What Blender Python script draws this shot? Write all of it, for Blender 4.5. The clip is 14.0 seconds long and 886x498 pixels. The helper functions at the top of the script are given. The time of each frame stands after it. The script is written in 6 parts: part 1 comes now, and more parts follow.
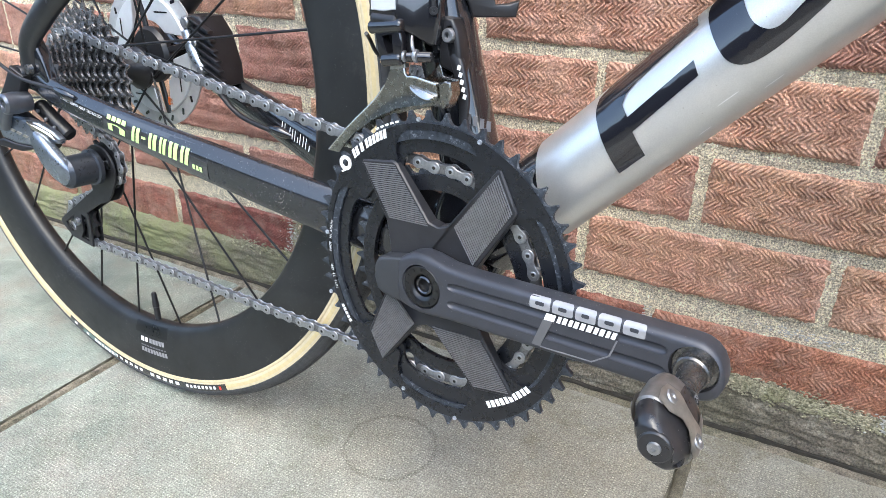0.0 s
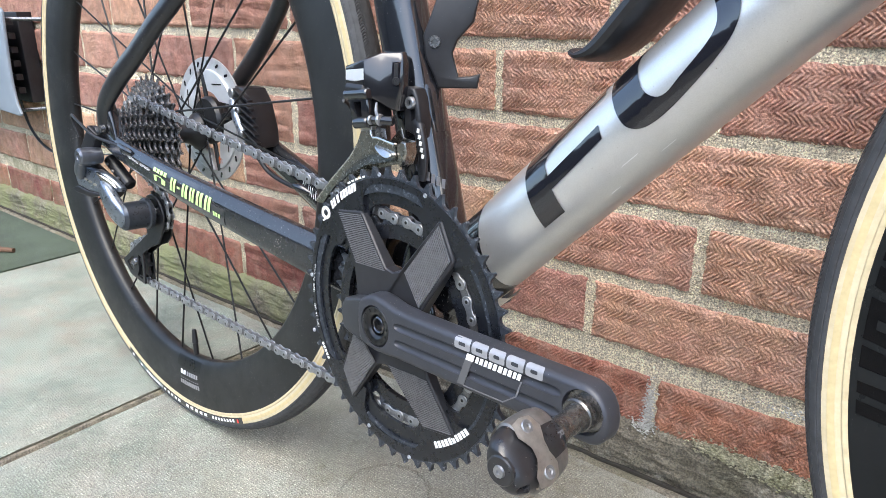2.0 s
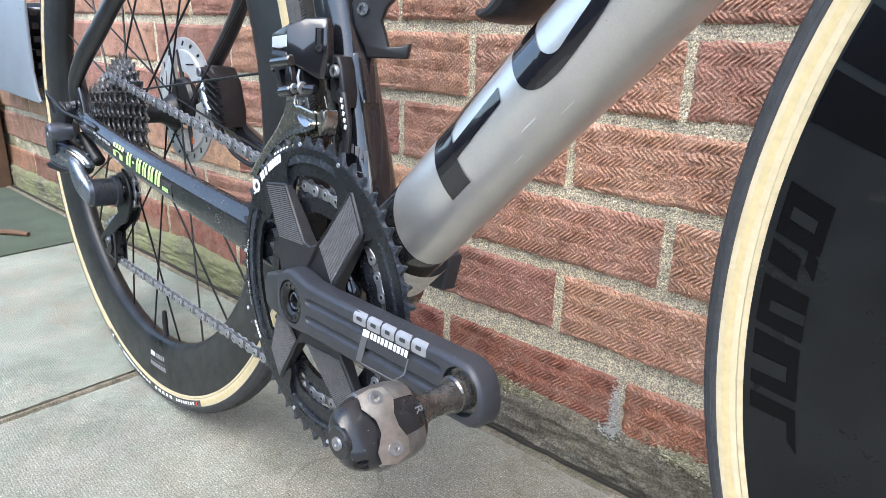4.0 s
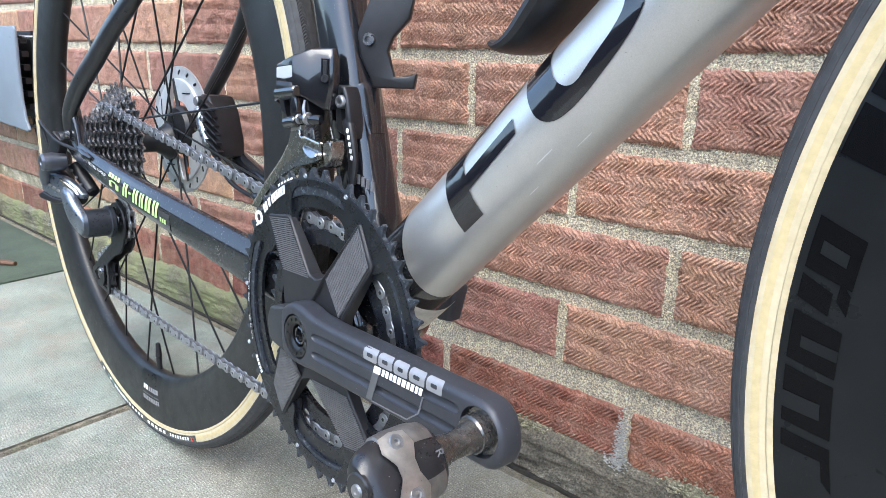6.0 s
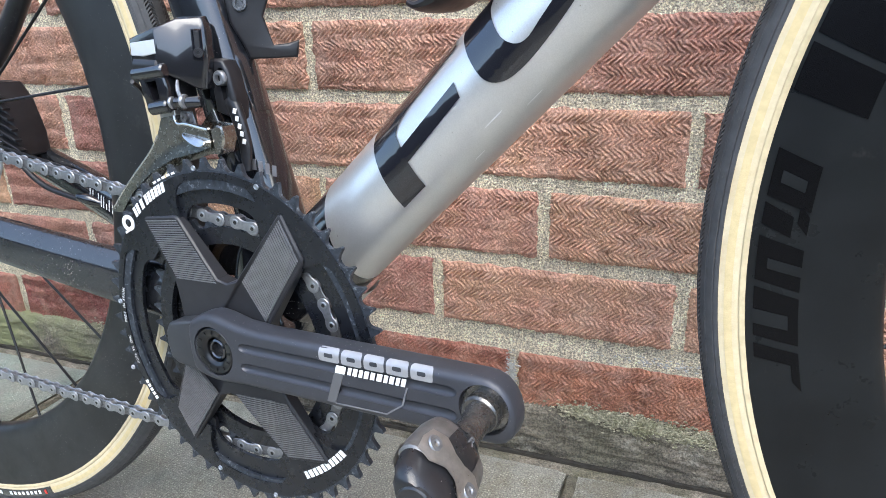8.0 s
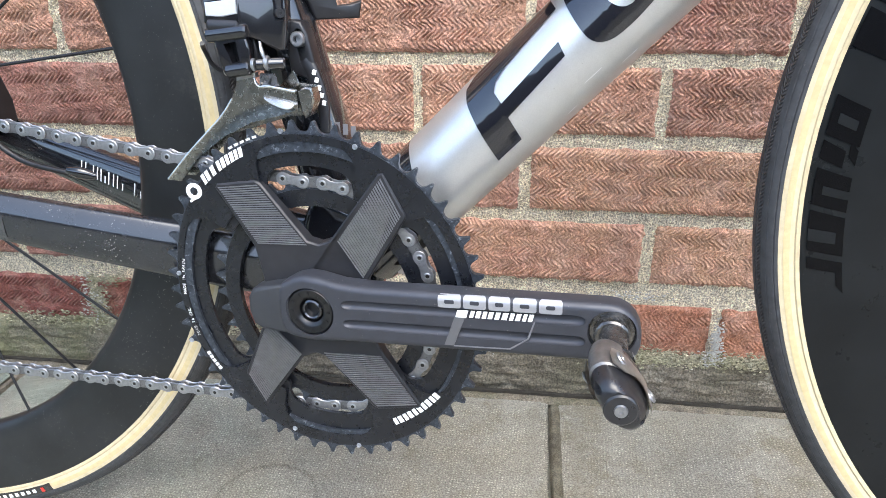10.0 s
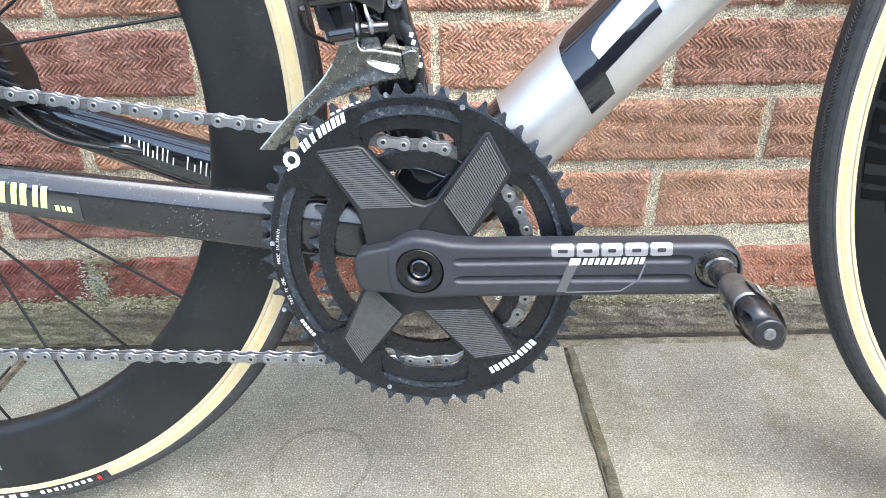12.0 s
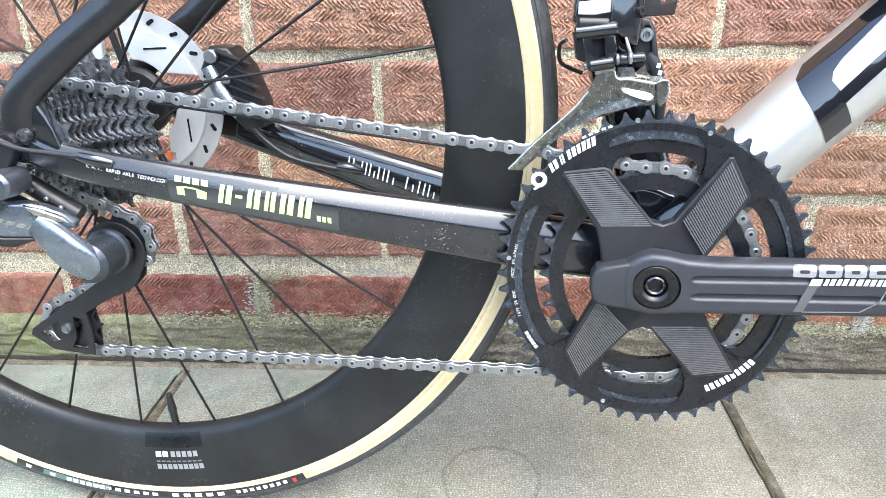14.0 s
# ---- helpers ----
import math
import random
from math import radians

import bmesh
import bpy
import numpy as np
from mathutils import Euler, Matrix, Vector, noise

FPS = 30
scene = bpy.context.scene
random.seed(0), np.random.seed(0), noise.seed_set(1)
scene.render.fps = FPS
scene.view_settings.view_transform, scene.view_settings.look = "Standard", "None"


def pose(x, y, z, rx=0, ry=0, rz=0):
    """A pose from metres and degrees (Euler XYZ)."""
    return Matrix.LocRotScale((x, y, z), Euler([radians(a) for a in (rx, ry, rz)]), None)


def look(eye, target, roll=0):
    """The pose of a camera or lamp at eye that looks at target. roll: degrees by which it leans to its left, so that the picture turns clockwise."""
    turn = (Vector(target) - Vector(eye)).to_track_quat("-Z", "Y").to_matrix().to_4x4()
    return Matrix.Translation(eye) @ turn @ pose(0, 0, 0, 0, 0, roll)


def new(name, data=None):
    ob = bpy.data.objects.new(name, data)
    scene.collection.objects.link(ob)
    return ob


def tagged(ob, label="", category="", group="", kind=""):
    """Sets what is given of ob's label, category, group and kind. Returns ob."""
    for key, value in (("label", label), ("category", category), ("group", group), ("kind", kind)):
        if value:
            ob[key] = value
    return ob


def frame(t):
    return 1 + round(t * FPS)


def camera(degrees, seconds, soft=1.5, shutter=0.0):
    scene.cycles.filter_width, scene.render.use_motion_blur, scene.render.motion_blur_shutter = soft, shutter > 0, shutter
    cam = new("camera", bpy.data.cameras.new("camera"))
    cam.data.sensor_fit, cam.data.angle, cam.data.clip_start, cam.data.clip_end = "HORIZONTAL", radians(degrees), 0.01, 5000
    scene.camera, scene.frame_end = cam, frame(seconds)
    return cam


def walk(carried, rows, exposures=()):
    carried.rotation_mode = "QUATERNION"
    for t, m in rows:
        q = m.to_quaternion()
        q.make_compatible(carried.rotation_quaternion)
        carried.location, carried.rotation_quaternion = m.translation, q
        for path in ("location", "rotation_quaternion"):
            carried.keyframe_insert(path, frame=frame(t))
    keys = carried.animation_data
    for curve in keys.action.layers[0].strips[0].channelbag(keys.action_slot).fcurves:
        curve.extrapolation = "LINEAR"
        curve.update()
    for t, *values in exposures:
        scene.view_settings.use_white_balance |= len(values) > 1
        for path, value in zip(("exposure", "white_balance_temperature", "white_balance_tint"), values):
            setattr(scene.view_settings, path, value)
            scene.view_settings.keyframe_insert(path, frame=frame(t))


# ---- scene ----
cam = camera(66.3, 14.0, soft=0.6)
PATH = [
    (0, (0.1913, -0.6598, 0.4829), (-0.6782, 0.9647, -0.406), 0.7),
    (0.5, (0.2097, -0.6609, 0.4911), (-0.758, 0.9412, -0.3385), 0.1),
    (1, (0.2506, -0.6568, 0.4881), (-0.8358, 0.8726, -0.3283), -0.9),
    (1.5, (0.2783, -0.6547, 0.4881), (-0.8798, 0.8624, -0.2475), 0.4),
    (2, (0.3038, -0.6394, 0.4799), (-0.8869, 0.8808, -0.1963), 0.3),
    (2.5, (0.3304, -0.6189, 0.4625), (-0.8808, 0.8869, -0.2096), 1.8),
    (3, (0.3448, -0.6015, 0.4563), (-0.9105, 0.8695, -0.2127), 1.7),
    (3.2, (0.3488, -0.5954, 0.4553), (-0.9156, 0.8644, -0.2178), 0.9),
    (5.3, (0.3683, -0.5565, 0.4492), (-0.9749, 0.8685, -0.1442), 2.8),
    (5.5, (0.3632, -0.5596, 0.4492), (-0.9555, 0.89, -0.1411), 2.4),
    (6, (0.3437, -0.5759, 0.4543), (-0.9432, 0.9054, -0.1257), 1.0),
    (6.5, (0.3274, -0.5831, 0.4584), (-0.8982, 0.9473, -0.1268), 0.6),
    (7, (0.3028, -0.5892, 0.4604), (-0.7427, 1.0619, -0.1452), -1.0),
    (7.5, (0.2813, -0.6025, 0.4625), (-0.6588, 1.0956, -0.1861), -2.5),
    (7.7, (0.2711, -0.6025, 0.4594), (-0.5739, 1.1325, -0.2199), -2.2),
    (9.8, (0.133, -0.6609, 0.4656), (-0.1146, 1.2082, -0.3283), -1.9),
    (10, (0.1217, -0.668, 0.4656), (-0.1217, 1.1887, -0.359), -0.5),
    (10.5, (0.088, -0.6782, 0.4635), (-0.087, 1.1427, -0.4541), -0.6),
    (11, (0.0573, -0.6875, 0.4696), (-0.0266, 1.1386, -0.448), -0.9),
    (11.5, (0.0276, -0.6834, 0.4727), (0.0215, 1.1499, -0.4347), -1.0),
    (12, (0.0051, -0.6895, 0.4717), (0.0327, 1.1284, -0.4664), -0.8),
    (12.5, (-0.0205, -0.6987, 0.4819), (-0.0072, 1.113, -0.4684), -2.2),
    (13, (-0.0552, -0.7171, 0.4727), (-0.0829, 1.111, -0.4459), 0.0),
    (13.5, (-0.088, -0.7202, 0.4696), (-0.1514, 1.1079, -0.4459), -0.1),
    (14, (-0.1197, -0.7212, 0.4707), (-0.224, 1.1458, -0.36), -0.8),
]
walk(cam, [(t, look(eye, target, roll)) for t, eye, target, roll in PATH], [(0, 2.08, 6420, 6), (1.5, 2.02, 6530, 7), (3, 1.95, 6450, 7), (5.5, 1.99, 6250, 6), (6.5, 1.92, 6150, 6), (7.5, 1.93, 6200, 6), (10, 2.12, 6450, 7), (11, 2.15, 6480, 6), (12.5, 2.44, 6450, 5), (13.3, 2.51, 6430, 4), (14, 2.54, 6430, 4)])

# ---- light ----
world = bpy.data.worlds.new("overcast_sky")
scene.world = world
world.use_nodes = True
wn = world.node_tree.nodes
sky = wn.new("ShaderNodeTexSky")
sky.sky_type, sky.sun_disc = "NISHITA", False
sky.sun_elevation, sky.sun_rotation = radians(58), radians(155)
sky.air_density, sky.dust_density, sky.ozone_density = 1.0, 2.0, 1.0
wn["Background"].inputs["Strength"].default_value = 0.15
world.node_tree.links.new(sky.outputs[0], wn["Background"].inputs["Color"])
sun = new("sun", bpy.data.lights.new("sun", "SUN"))
sun.data.energy, sun.data.angle, sun.data.color = 0.75, radians(50), (1.0, 0.97, 0.93)
sun.matrix_world = look((0.5, -1.1, 2.2), (0, 0, 0))

# ---- materials ----


def shader(name, base, rough=0.5, metal=0.0, vary=0.0, scale=40.0, bump=0.0, bump_scale=300.0, bump_dist=0.001, coat=0.0, rough_vary=0.0, second=None, dirt=None, dirt_amount=0.0, dirt_scale=60.0, specks=0.0, speck_scale=850.0, speck_colour=(0.36, 0.34, 0.30), grain=0.0, grain_scale=900.0, world=False):
    """A surface with two scales of colour variation, fine relief and optional specks of dirt or pit shade."""
    m = bpy.data.materials.new(name)
    m.use_nodes = True
    nt = m.node_tree
    n, link = nt.nodes, nt.links.new
    p = n["Principled BSDF"]
    p.inputs["Metallic"].default_value = metal
    p.inputs["Roughness"].default_value = rough
    p.inputs["Coat Weight"].default_value = coat
    p.inputs["Coat Roughness"].default_value = 0.06
    p.inputs["Coat IOR"].default_value = 1.52
    tc = n.new("ShaderNodeTexCoord")
    col = n.new("ShaderNodeRGB")
    col.outputs[0].default_value = (*base, 1)
    out = col.outputs[0]

    where = n.new("ShaderNodeNewGeometry").outputs["Position"] if world else tc.outputs["Object"]

    def tex(s, d=4.0, r=0.6):
        t = n.new("ShaderNodeTexNoise")
        t.inputs["Scale"].default_value, t.inputs["Detail"].default_value, t.inputs["Roughness"].default_value = s, d, r
        link(where, t.inputs["Vector"])
        return t.outputs["Fac"]

    def ramp(src, lo, hi, a=0.0, b=1.0):
        r = n.new("ShaderNodeMapRange")
        r.inputs["From Min"].default_value, r.inputs["From Max"].default_value = lo, hi
        r.inputs["To Min"].default_value, r.inputs["To Max"].default_value = a, b
        link(src, r.inputs["Value"])
        return r.outputs["Result"]

    def mixc(fac, a, b):
        x = n.new("ShaderNodeMix")
        x.data_type = "RGBA"
        if isinstance(fac, float):
            x.inputs["Factor"].default_value = fac
        else:
            link(fac, x.inputs["Factor"])
        for sock, v in ((x.inputs[6], a), (x.inputs[7], b)):
            if isinstance(v, tuple):
                sock.default_value = (*v, 1)
            else:
                link(v, sock)
        return x.outputs[2]

    if vary:
        dark = tuple(c * (1 - vary) for c in base)
        light = tuple(min(1, c * (1 + vary * 0.7)) for c in base)
        out = mixc(ramp(tex(scale), 0.3, 0.7), dark, light)
        if second:
            out = mixc(ramp(tex(scale * 0.23, 5.0, 0.7), 0.45, 0.7, 0.0, 0.8), out, second)
    if dirt:
        out = mixc(ramp(tex(dirt_scale, 6.0, 0.75), 0.56 - dirt_amount, 0.66 - dirt_amount, 0.0, 0.85), out, dirt)
    if specks:
        # splashes of dried mud: round spots of mixed size, in drifts
        v = n.new("ShaderNodeTexVoronoi")
        v.inputs["Scale"].default_value = speck_scale
        link(tc.outputs["Object"], v.inputs["Vector"])
        sep = n.new("ShaderNodeSeparateColor")
        link(v.outputs["Color"], sep.inputs[0])
        size = n.new("ShaderNodeMath")
        size.operation, size.inputs[1].default_value = "POWER", 5.0
        link(sep.outputs[0], size.inputs[0])
        drift = n.new("ShaderNodeMath")
        drift.operation = "MULTIPLY"
        link(size.outputs[0], drift.inputs[0])
        link(ramp(tex(14.0, 3.0), 0.42, 0.65, 0.10, 0.55 * specks), drift.inputs[1])
        spot = n.new("ShaderNodeMath")
        spot.operation = "SUBTRACT"
        link(drift.outputs[0], spot.inputs[0])
        link(v.outputs["Distance"], spot.inputs[1])
        out = mixc(ramp(spot.outputs[0], 0.0, 0.10, 0.0, 0.6), out, speck_colour)
    if grain:
        g = n.new("ShaderNodeVectorMath")
        g.operation = "SCALE"
        link(out, g.inputs[0])
        link(ramp(tex(grain_scale, 3.0, 0.7), 0.38, 0.62, 1 - grain, 1 + grain), g.inputs["Scale"])
        out = g.outputs[0]
    if rough_vary:
        link(ramp(tex(scale * 1.7, 5.0, 0.7), 0.3, 0.7, max(0.02, rough - rough_vary), rough + rough_vary), p.inputs["Roughness"])
    link(out, p.inputs["Base Color"])
    if bump:
        b = n.new("ShaderNodeBump")
        b.inputs["Strength"].default_value, b.inputs["Distance"].default_value = bump, bump_dist
        link(tex(bump_scale, 6.0, 0.65), b.inputs["Height"])
        link(b.outputs[0], p.inputs["Normal"])
    return m


def brick_material(name="fired_brick", base=(0.468, 0.249, 0.179), spots=-0.155):
    # the dark spots paint the shade of small pits into the brick colour
    m = shader(name, base, 0.85, 0, 0.36, 60, 1.0, 700, 0.0016, second=tuple(c * k for c, k in zip(base, (1.03, 1.13, 1.0))), grain=0.38, grain_scale=700, world=True, dirt=(0.05, 0.04, 0.04), dirt_amount=spots, dirt_scale=85)
    nt = m.node_tree
    n, link = nt.nodes, nt.links.new
    p = n["Principled BSDF"]
    src = p.inputs["Base Color"].links[0].from_socket
    info = n.new("ShaderNodeObjectInfo")
    tc = n.new("ShaderNodeTexCoord")
    hue = n.new("ShaderNodeHueSaturation")
    r = n.new("ShaderNodeMapRange")
    r.inputs["To Min"].default_value, r.inputs["To Max"].default_value = 0.486, 0.518
    link(info.outputs["Random"], r.inputs["Value"])
    link(r.outputs[0], hue.inputs["Hue"])
    v = n.new("ShaderNodeMapRange")
    v.inputs["To Min"].default_value, v.inputs["To Max"].default_value = 0.74, 1.25
    link(info.outputs["Random"], v.inputs["Value"])
    link(v.outputs[0], hue.inputs["Value"])
    link(src, hue.inputs["Color"])
    # pale bloom and mortar dust caught in the relief
    t = n.new("ShaderNodeTexNoise")
    t.inputs["Scale"].default_value, t.inputs["Detail"].default_value, t.inputs["Roughness"].default_value = 34, 10, 0.72
    off = n.new("ShaderNodeVectorMath")
    off.operation = "ADD"
    link(tc.outputs["Object"], off.inputs[0])
    link(info.outputs["Location"], off.inputs[1])
    link(off.outputs[0], t.inputs["Vector"])
    f = n.new("ShaderNodeMapRange")
    f.inputs["From Min"].default_value, f.inputs["From Max"].default_value, f.inputs["To Max"].default_value = 0.46, 0.72, 0.42
    link(t.outputs["Fac"], f.inputs["Value"])
    mx = n.new("ShaderNodeMix")
    mx.data_type = "RGBA"
    link(f.outputs[0], mx.inputs["Factor"])
    link(hue.outputs[0], mx.inputs[6])
    mx.inputs[7].default_value = (0.60, 0.42, 0.34, 1)
    link(mx.outputs[2], p.inputs["Base Color"])
    return m


def pimpled(m, scale=400.0, dist=0.0012):
    """Adds the small moulded dimples of a pressed paving slab."""
    n, link = m.node_tree.nodes, m.node_tree.links.new
    p = n["Principled BSDF"]
    old = p.inputs["Normal"].links[0].from_node
    tc = n.new("ShaderNodeTexCoord")
    rot = n.new("ShaderNodeMapping")
    rot.inputs["Rotation"].default_value[2] = radians(4)
    link(tc.outputs["Object"], rot.inputs["Vector"])
    v = n.new("ShaderNodeTexVoronoi")
    v.inputs["Scale"].default_value, v.inputs["Randomness"].default_value = scale, 0.22
    link(rot.outputs[0], v.inputs["Vector"])
    src = p.inputs["Base Color"].links[0].from_socket
    f = n.new("ShaderNodeMapRange")
    f.inputs["From Min"].default_value, f.inputs["From Max"].default_value = 0.12, 0.38
    f.inputs["To Min"].default_value, f.inputs["To Max"].default_value = 1.0, 0.0
    link(v.outputs["Distance"], f.inputs["Value"])
    # worn tops of the dimples: some pale, some dark
    sep = n.new("ShaderNodeSeparateColor")
    link(v.outputs["Color"], sep.inputs[0])
    tone = n.new("ShaderNodeMapRange")
    tone.inputs["To Min"].default_value, tone.inputs["To Max"].default_value = 0.70, 1.95
    link(sep.outputs[1], tone.inputs["Value"])
    both = n.new("ShaderNodeMix")
    link(f.outputs[0], both.inputs[0])
    both.inputs[2].default_value = 0.95
    link(tone.outputs[0], both.inputs[3])
    tint = n.new("ShaderNodeVectorMath")
    tint.operation = "SCALE"
    link(src, tint.inputs[0])
    link(both.outputs[0], tint.inputs["Scale"])
    link(tint.outputs[0], p.inputs["Base Color"])
    b = n.new("ShaderNodeBump")
    b.inputs["Strength"].default_value, b.inputs["Distance"].default_value = 0.5, dist
    b.invert = True
    link(v.outputs["Distance"], b.inputs["Height"])
    link(old.outputs[0], b.inputs["Normal"])
    link(b.outputs[0], p.inputs["Normal"])
    return m


def mossed(m, colour=(0.12, 0.13, 0.05), strength=0.8, top=0.30, east=-0.40, west=-1.0, blend="MIX"):
    """Damp algae growing on the low, shaded stretch of the wall, in ragged patches."""
    n, link = m.node_tree.nodes, m.node_tree.links.new
    p = n["Principled BSDF"]
    src = p.inputs["Base Color"].links[0].from_socket
    geo = n.new("ShaderNodeNewGeometry")
    sep = n.new("ShaderNodeSeparateXYZ")
    link(geo.outputs["Position"], sep.inputs[0])
    t = n.new("ShaderNodeTexNoise")
    t.inputs["Scale"].default_value, t.inputs["Detail"].default_value, t.inputs["Roughness"].default_value = 14, 8, 0.7
    link(geo.outputs["Position"], t.inputs["Vector"])
    facs = []
    for sock, lo, hi in ((sep.outputs[0], east, west), (sep.outputs[2], top, 0.03), (t.outputs["Fac"], 0.36, 0.60)):
        r = n.new("ShaderNodeMapRange")
        r.inputs["From Min"].default_value, r.inputs["From Max"].default_value = lo, hi
        link(sock, r.inputs["Value"])
        facs.append(r.outputs[0])
    k = None
    for f in facs:
        if k is None:
            k = f
            continue
        mul = n.new("ShaderNodeMath")
        mul.operation = "MULTIPLY"
        link(k, mul.inputs[0])
        link(f, mul.inputs[1])
        k = mul.outputs[0]
    sc = n.new("ShaderNodeMath")
    sc.operation, sc.inputs[1].default_value, sc.use_clamp = "MULTIPLY", strength * 1.6, True
    link(k, sc.inputs[0])
    mx = n.new("ShaderNodeMix")
    mx.data_type = "RGBA"
    mx.blend_type = blend
    link(sc.outputs[0], mx.inputs["Factor"])
    link(src, mx.inputs[6])
    mx.inputs[7].default_value = (*colour, 1)
    link(mx.outputs[2], p.inputs["Base Color"])
    return m


BRICK = mossed(brick_material(), (0.15, 0.13, 0.06), 0.55)
LOWBRICK = mossed(brick_material("damp_low_brick", (0.315, 0.122, 0.085), -0.13), (0.19, 0.16, 0.09), 0.5, 0.16)
MORTAR = mossed(shader("sandy_mortar", (0.80, 0.71, 0.53), 0.95, 0, 0.36, 110, 1.0, 420, 0.006, second=(0.56, 0.495, 0.37), grain=0.55, grain_scale=520), (0.20, 0.19, 0.09), 0.8)
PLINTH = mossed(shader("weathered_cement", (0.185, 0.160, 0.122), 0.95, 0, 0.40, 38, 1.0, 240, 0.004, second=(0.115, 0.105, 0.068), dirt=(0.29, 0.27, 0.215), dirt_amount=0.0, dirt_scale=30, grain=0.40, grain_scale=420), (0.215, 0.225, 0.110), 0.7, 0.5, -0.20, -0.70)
SLAB = pimpled(shader("paving_slab", (0.288, 0.279, 0.234), 0.8, 0, 0.26, 11, 1.0, 620, 0.0014, second=(0.228, 0.205, 0.148), dirt=(0.205, 0.186, 0.134), dirt_amount=0.03, dirt_scale=7, grain=0.36, grain_scale=620, world=True), 340.0)
SLAB = mossed(SLAB, (0.232, 0.262, 0.218), 0.75, 5.0, 0.0, -0.60, "COLOR")
MOSSY = pimpled(shader("mossy_slab", (0.060, 0.078, 0.058), 0.85, 0, 0.3, 9, 0.6, 420, 0.0012, second=(0.065, 0.09, 0.05), grain=0.3, grain_scale=650, world=True))
JOINT = shader("joint_grit", (0.115, 0.108, 0.078), 0.95, 0, 0.4, 80, 1.0, 300, 0.004)
LICHEN = shader("lichen", (0.40, 0.37, 0.255), 0.95, 0, 0.5, 160, 0.8, 600, 0.002, second=(0.22, 0.215, 0.10), grain=0.4, grain_scale=500)
FLAKE = shader("lime_flake", (0.55, 0.54, 0.50), 0.95, 0, 0.3, 150, 1.0, 400, 0.002)
GLOSS = shader("gloss_black_paint", (0.010, 0.011, 0.014), 0.14, 0, 0.3, 90, coat=1.0, rough_vary=0.05, specks=0.85, speck_scale=800.0)
STAYPAINT = shader("dusty_black_paint", (0.012, 0.013, 0.016), 0.24, 0, 0.3, 90, coat=0.75, rough_vary=0.07, specks=1.1, speck_scale=800.0)
STAYPAINT.node_tree.nodes["Principled BSDF"].inputs["Coat Roughness"].default_value = 0.13
RIM = shader("satin_carbon", (0.016, 0.017, 0.0175), 0.37, 0, 0.3, 30, 0.05, 500, 0.0005, rough_vary=0.09, dirt=(0.036, 0.035, 0.032), dirt_amount=-0.05, dirt_scale=26, specks=1.0, speck_scale=900.0, speck_colour=(0.22, 0.21, 0.19))
FRONTRIM = shader("clean_satin_carbon", (0.0080, 0.0090, 0.0096), 0.32, 0, 0.3, 30, 0.05, 500, 0.0005, rough_vary=0.07, dirt=(0.030, 0.029, 0.027), dirt_amount=-0.09, dirt_scale=26, specks=0.5, speck_scale=1250.0, speck_colour=(0.13, 0.125, 0.115))
RIMDECAL = shader("gloss_rim_decal", (0.0025, 0.0025, 0.003), 0.26, specks=0.4, speck_scale=1200.0, speck_colour=(0.13, 0.125, 0.115))
FRONTRIM.node_tree.nodes["Principled BSDF"].inputs["Specular IOR Level"].default_value = 0.26
RIMDECAL.node_tree.nodes["Principled BSDF"].inputs["Specular IOR Level"].default_value = 0.16
RIM.node_tree.nodes["Principled BSDF"].inputs["Specular IOR Level"].default_value = 0.33
SILVER = shader("silver_paint", (0.61, 0.61, 0.595), 0.35, 0.76, 0.04, 60, coat=0.35, grain=0.05, grain_scale=1500, specks=0.42, speck_scale=420.0, speck_colour=(0.13, 0.09, 0.06))
DECAL = shader("black_decal", (0.008, 0.008, 0.011), 0.12, coat=1.0, dirt=(0.3, 0.28, 0.24), dirt_amount=-0.12, dirt_scale=300)
FILLER = shader("joint_filler", (0.145, 0.130, 0.092), 0.95, 0, 0.5, 60, 1.0, 300, 0.003, second=(0.085, 0.074, 0.042), grain=0.35, grain_scale=700)
GUARD = shader("worn_guard_metal", (0.24, 0.23, 0.22), 0.42, 0.8, 0.3, 120, rough_vary=0.1, dirt=(0.66, 0.64, 0.60), dirt_amount=-0.09, dirt_scale=110)
PEDAL = shader("worn_pedal_black", (0.017, 0.017, 0.019), 0.33, 0.1, 0.35, 120, rough_vary=0.1, coat=0.3, specks=0.6)
# near-black colour for the shade in the crack below the plinth
CRACK_SHADE = shader("crack_shade", (0.035, 0.030, 0.022), 0.95, 0, 0.4, 90, 1.0, 300, 0.003)
DIRT = shader("brown_grit", (0.21, 0.18, 0.135), 0.95, 0, 0.45, 70, 1.0, 320, 0.003, second=(0.12, 0.115, 0.065), grain=0.4, grain_scale=600, world=True)
CAPBLACK = shader("black_cap", (0.006, 0.006, 0.007), 0.3, 0.0, 0.2, 200)
ARM = shader("anodised_grey", (0.046, 0.048, 0.057), 0.42, 0.35, 0.15, 60, 0.06, 900, 0.0003, rough_vary=0.05, specks=0.6)
RING = shader("anodised_black", (0.007, 0.008, 0.011), 0.29, 0.0, 0.3, 70, rough_vary=0.10, dirt=(0.035, 0.036, 0.038), dirt_amount=-0.04, dirt_scale=90, specks=0.35, speck_scale=900.0)
TEETH = shader("worn_teeth", (0.055, 0.064, 0.080), 0.40, 0.6, 0.5, 300, rough_vary=0.14, dirt=(0.27, 0.30, 0.34), dirt_amount=0.0, dirt_scale=260)
PAD = shader("ribbed_grey", (0.20, 0.20, 0.21), 0.42, 0.55, 0.15, 200)
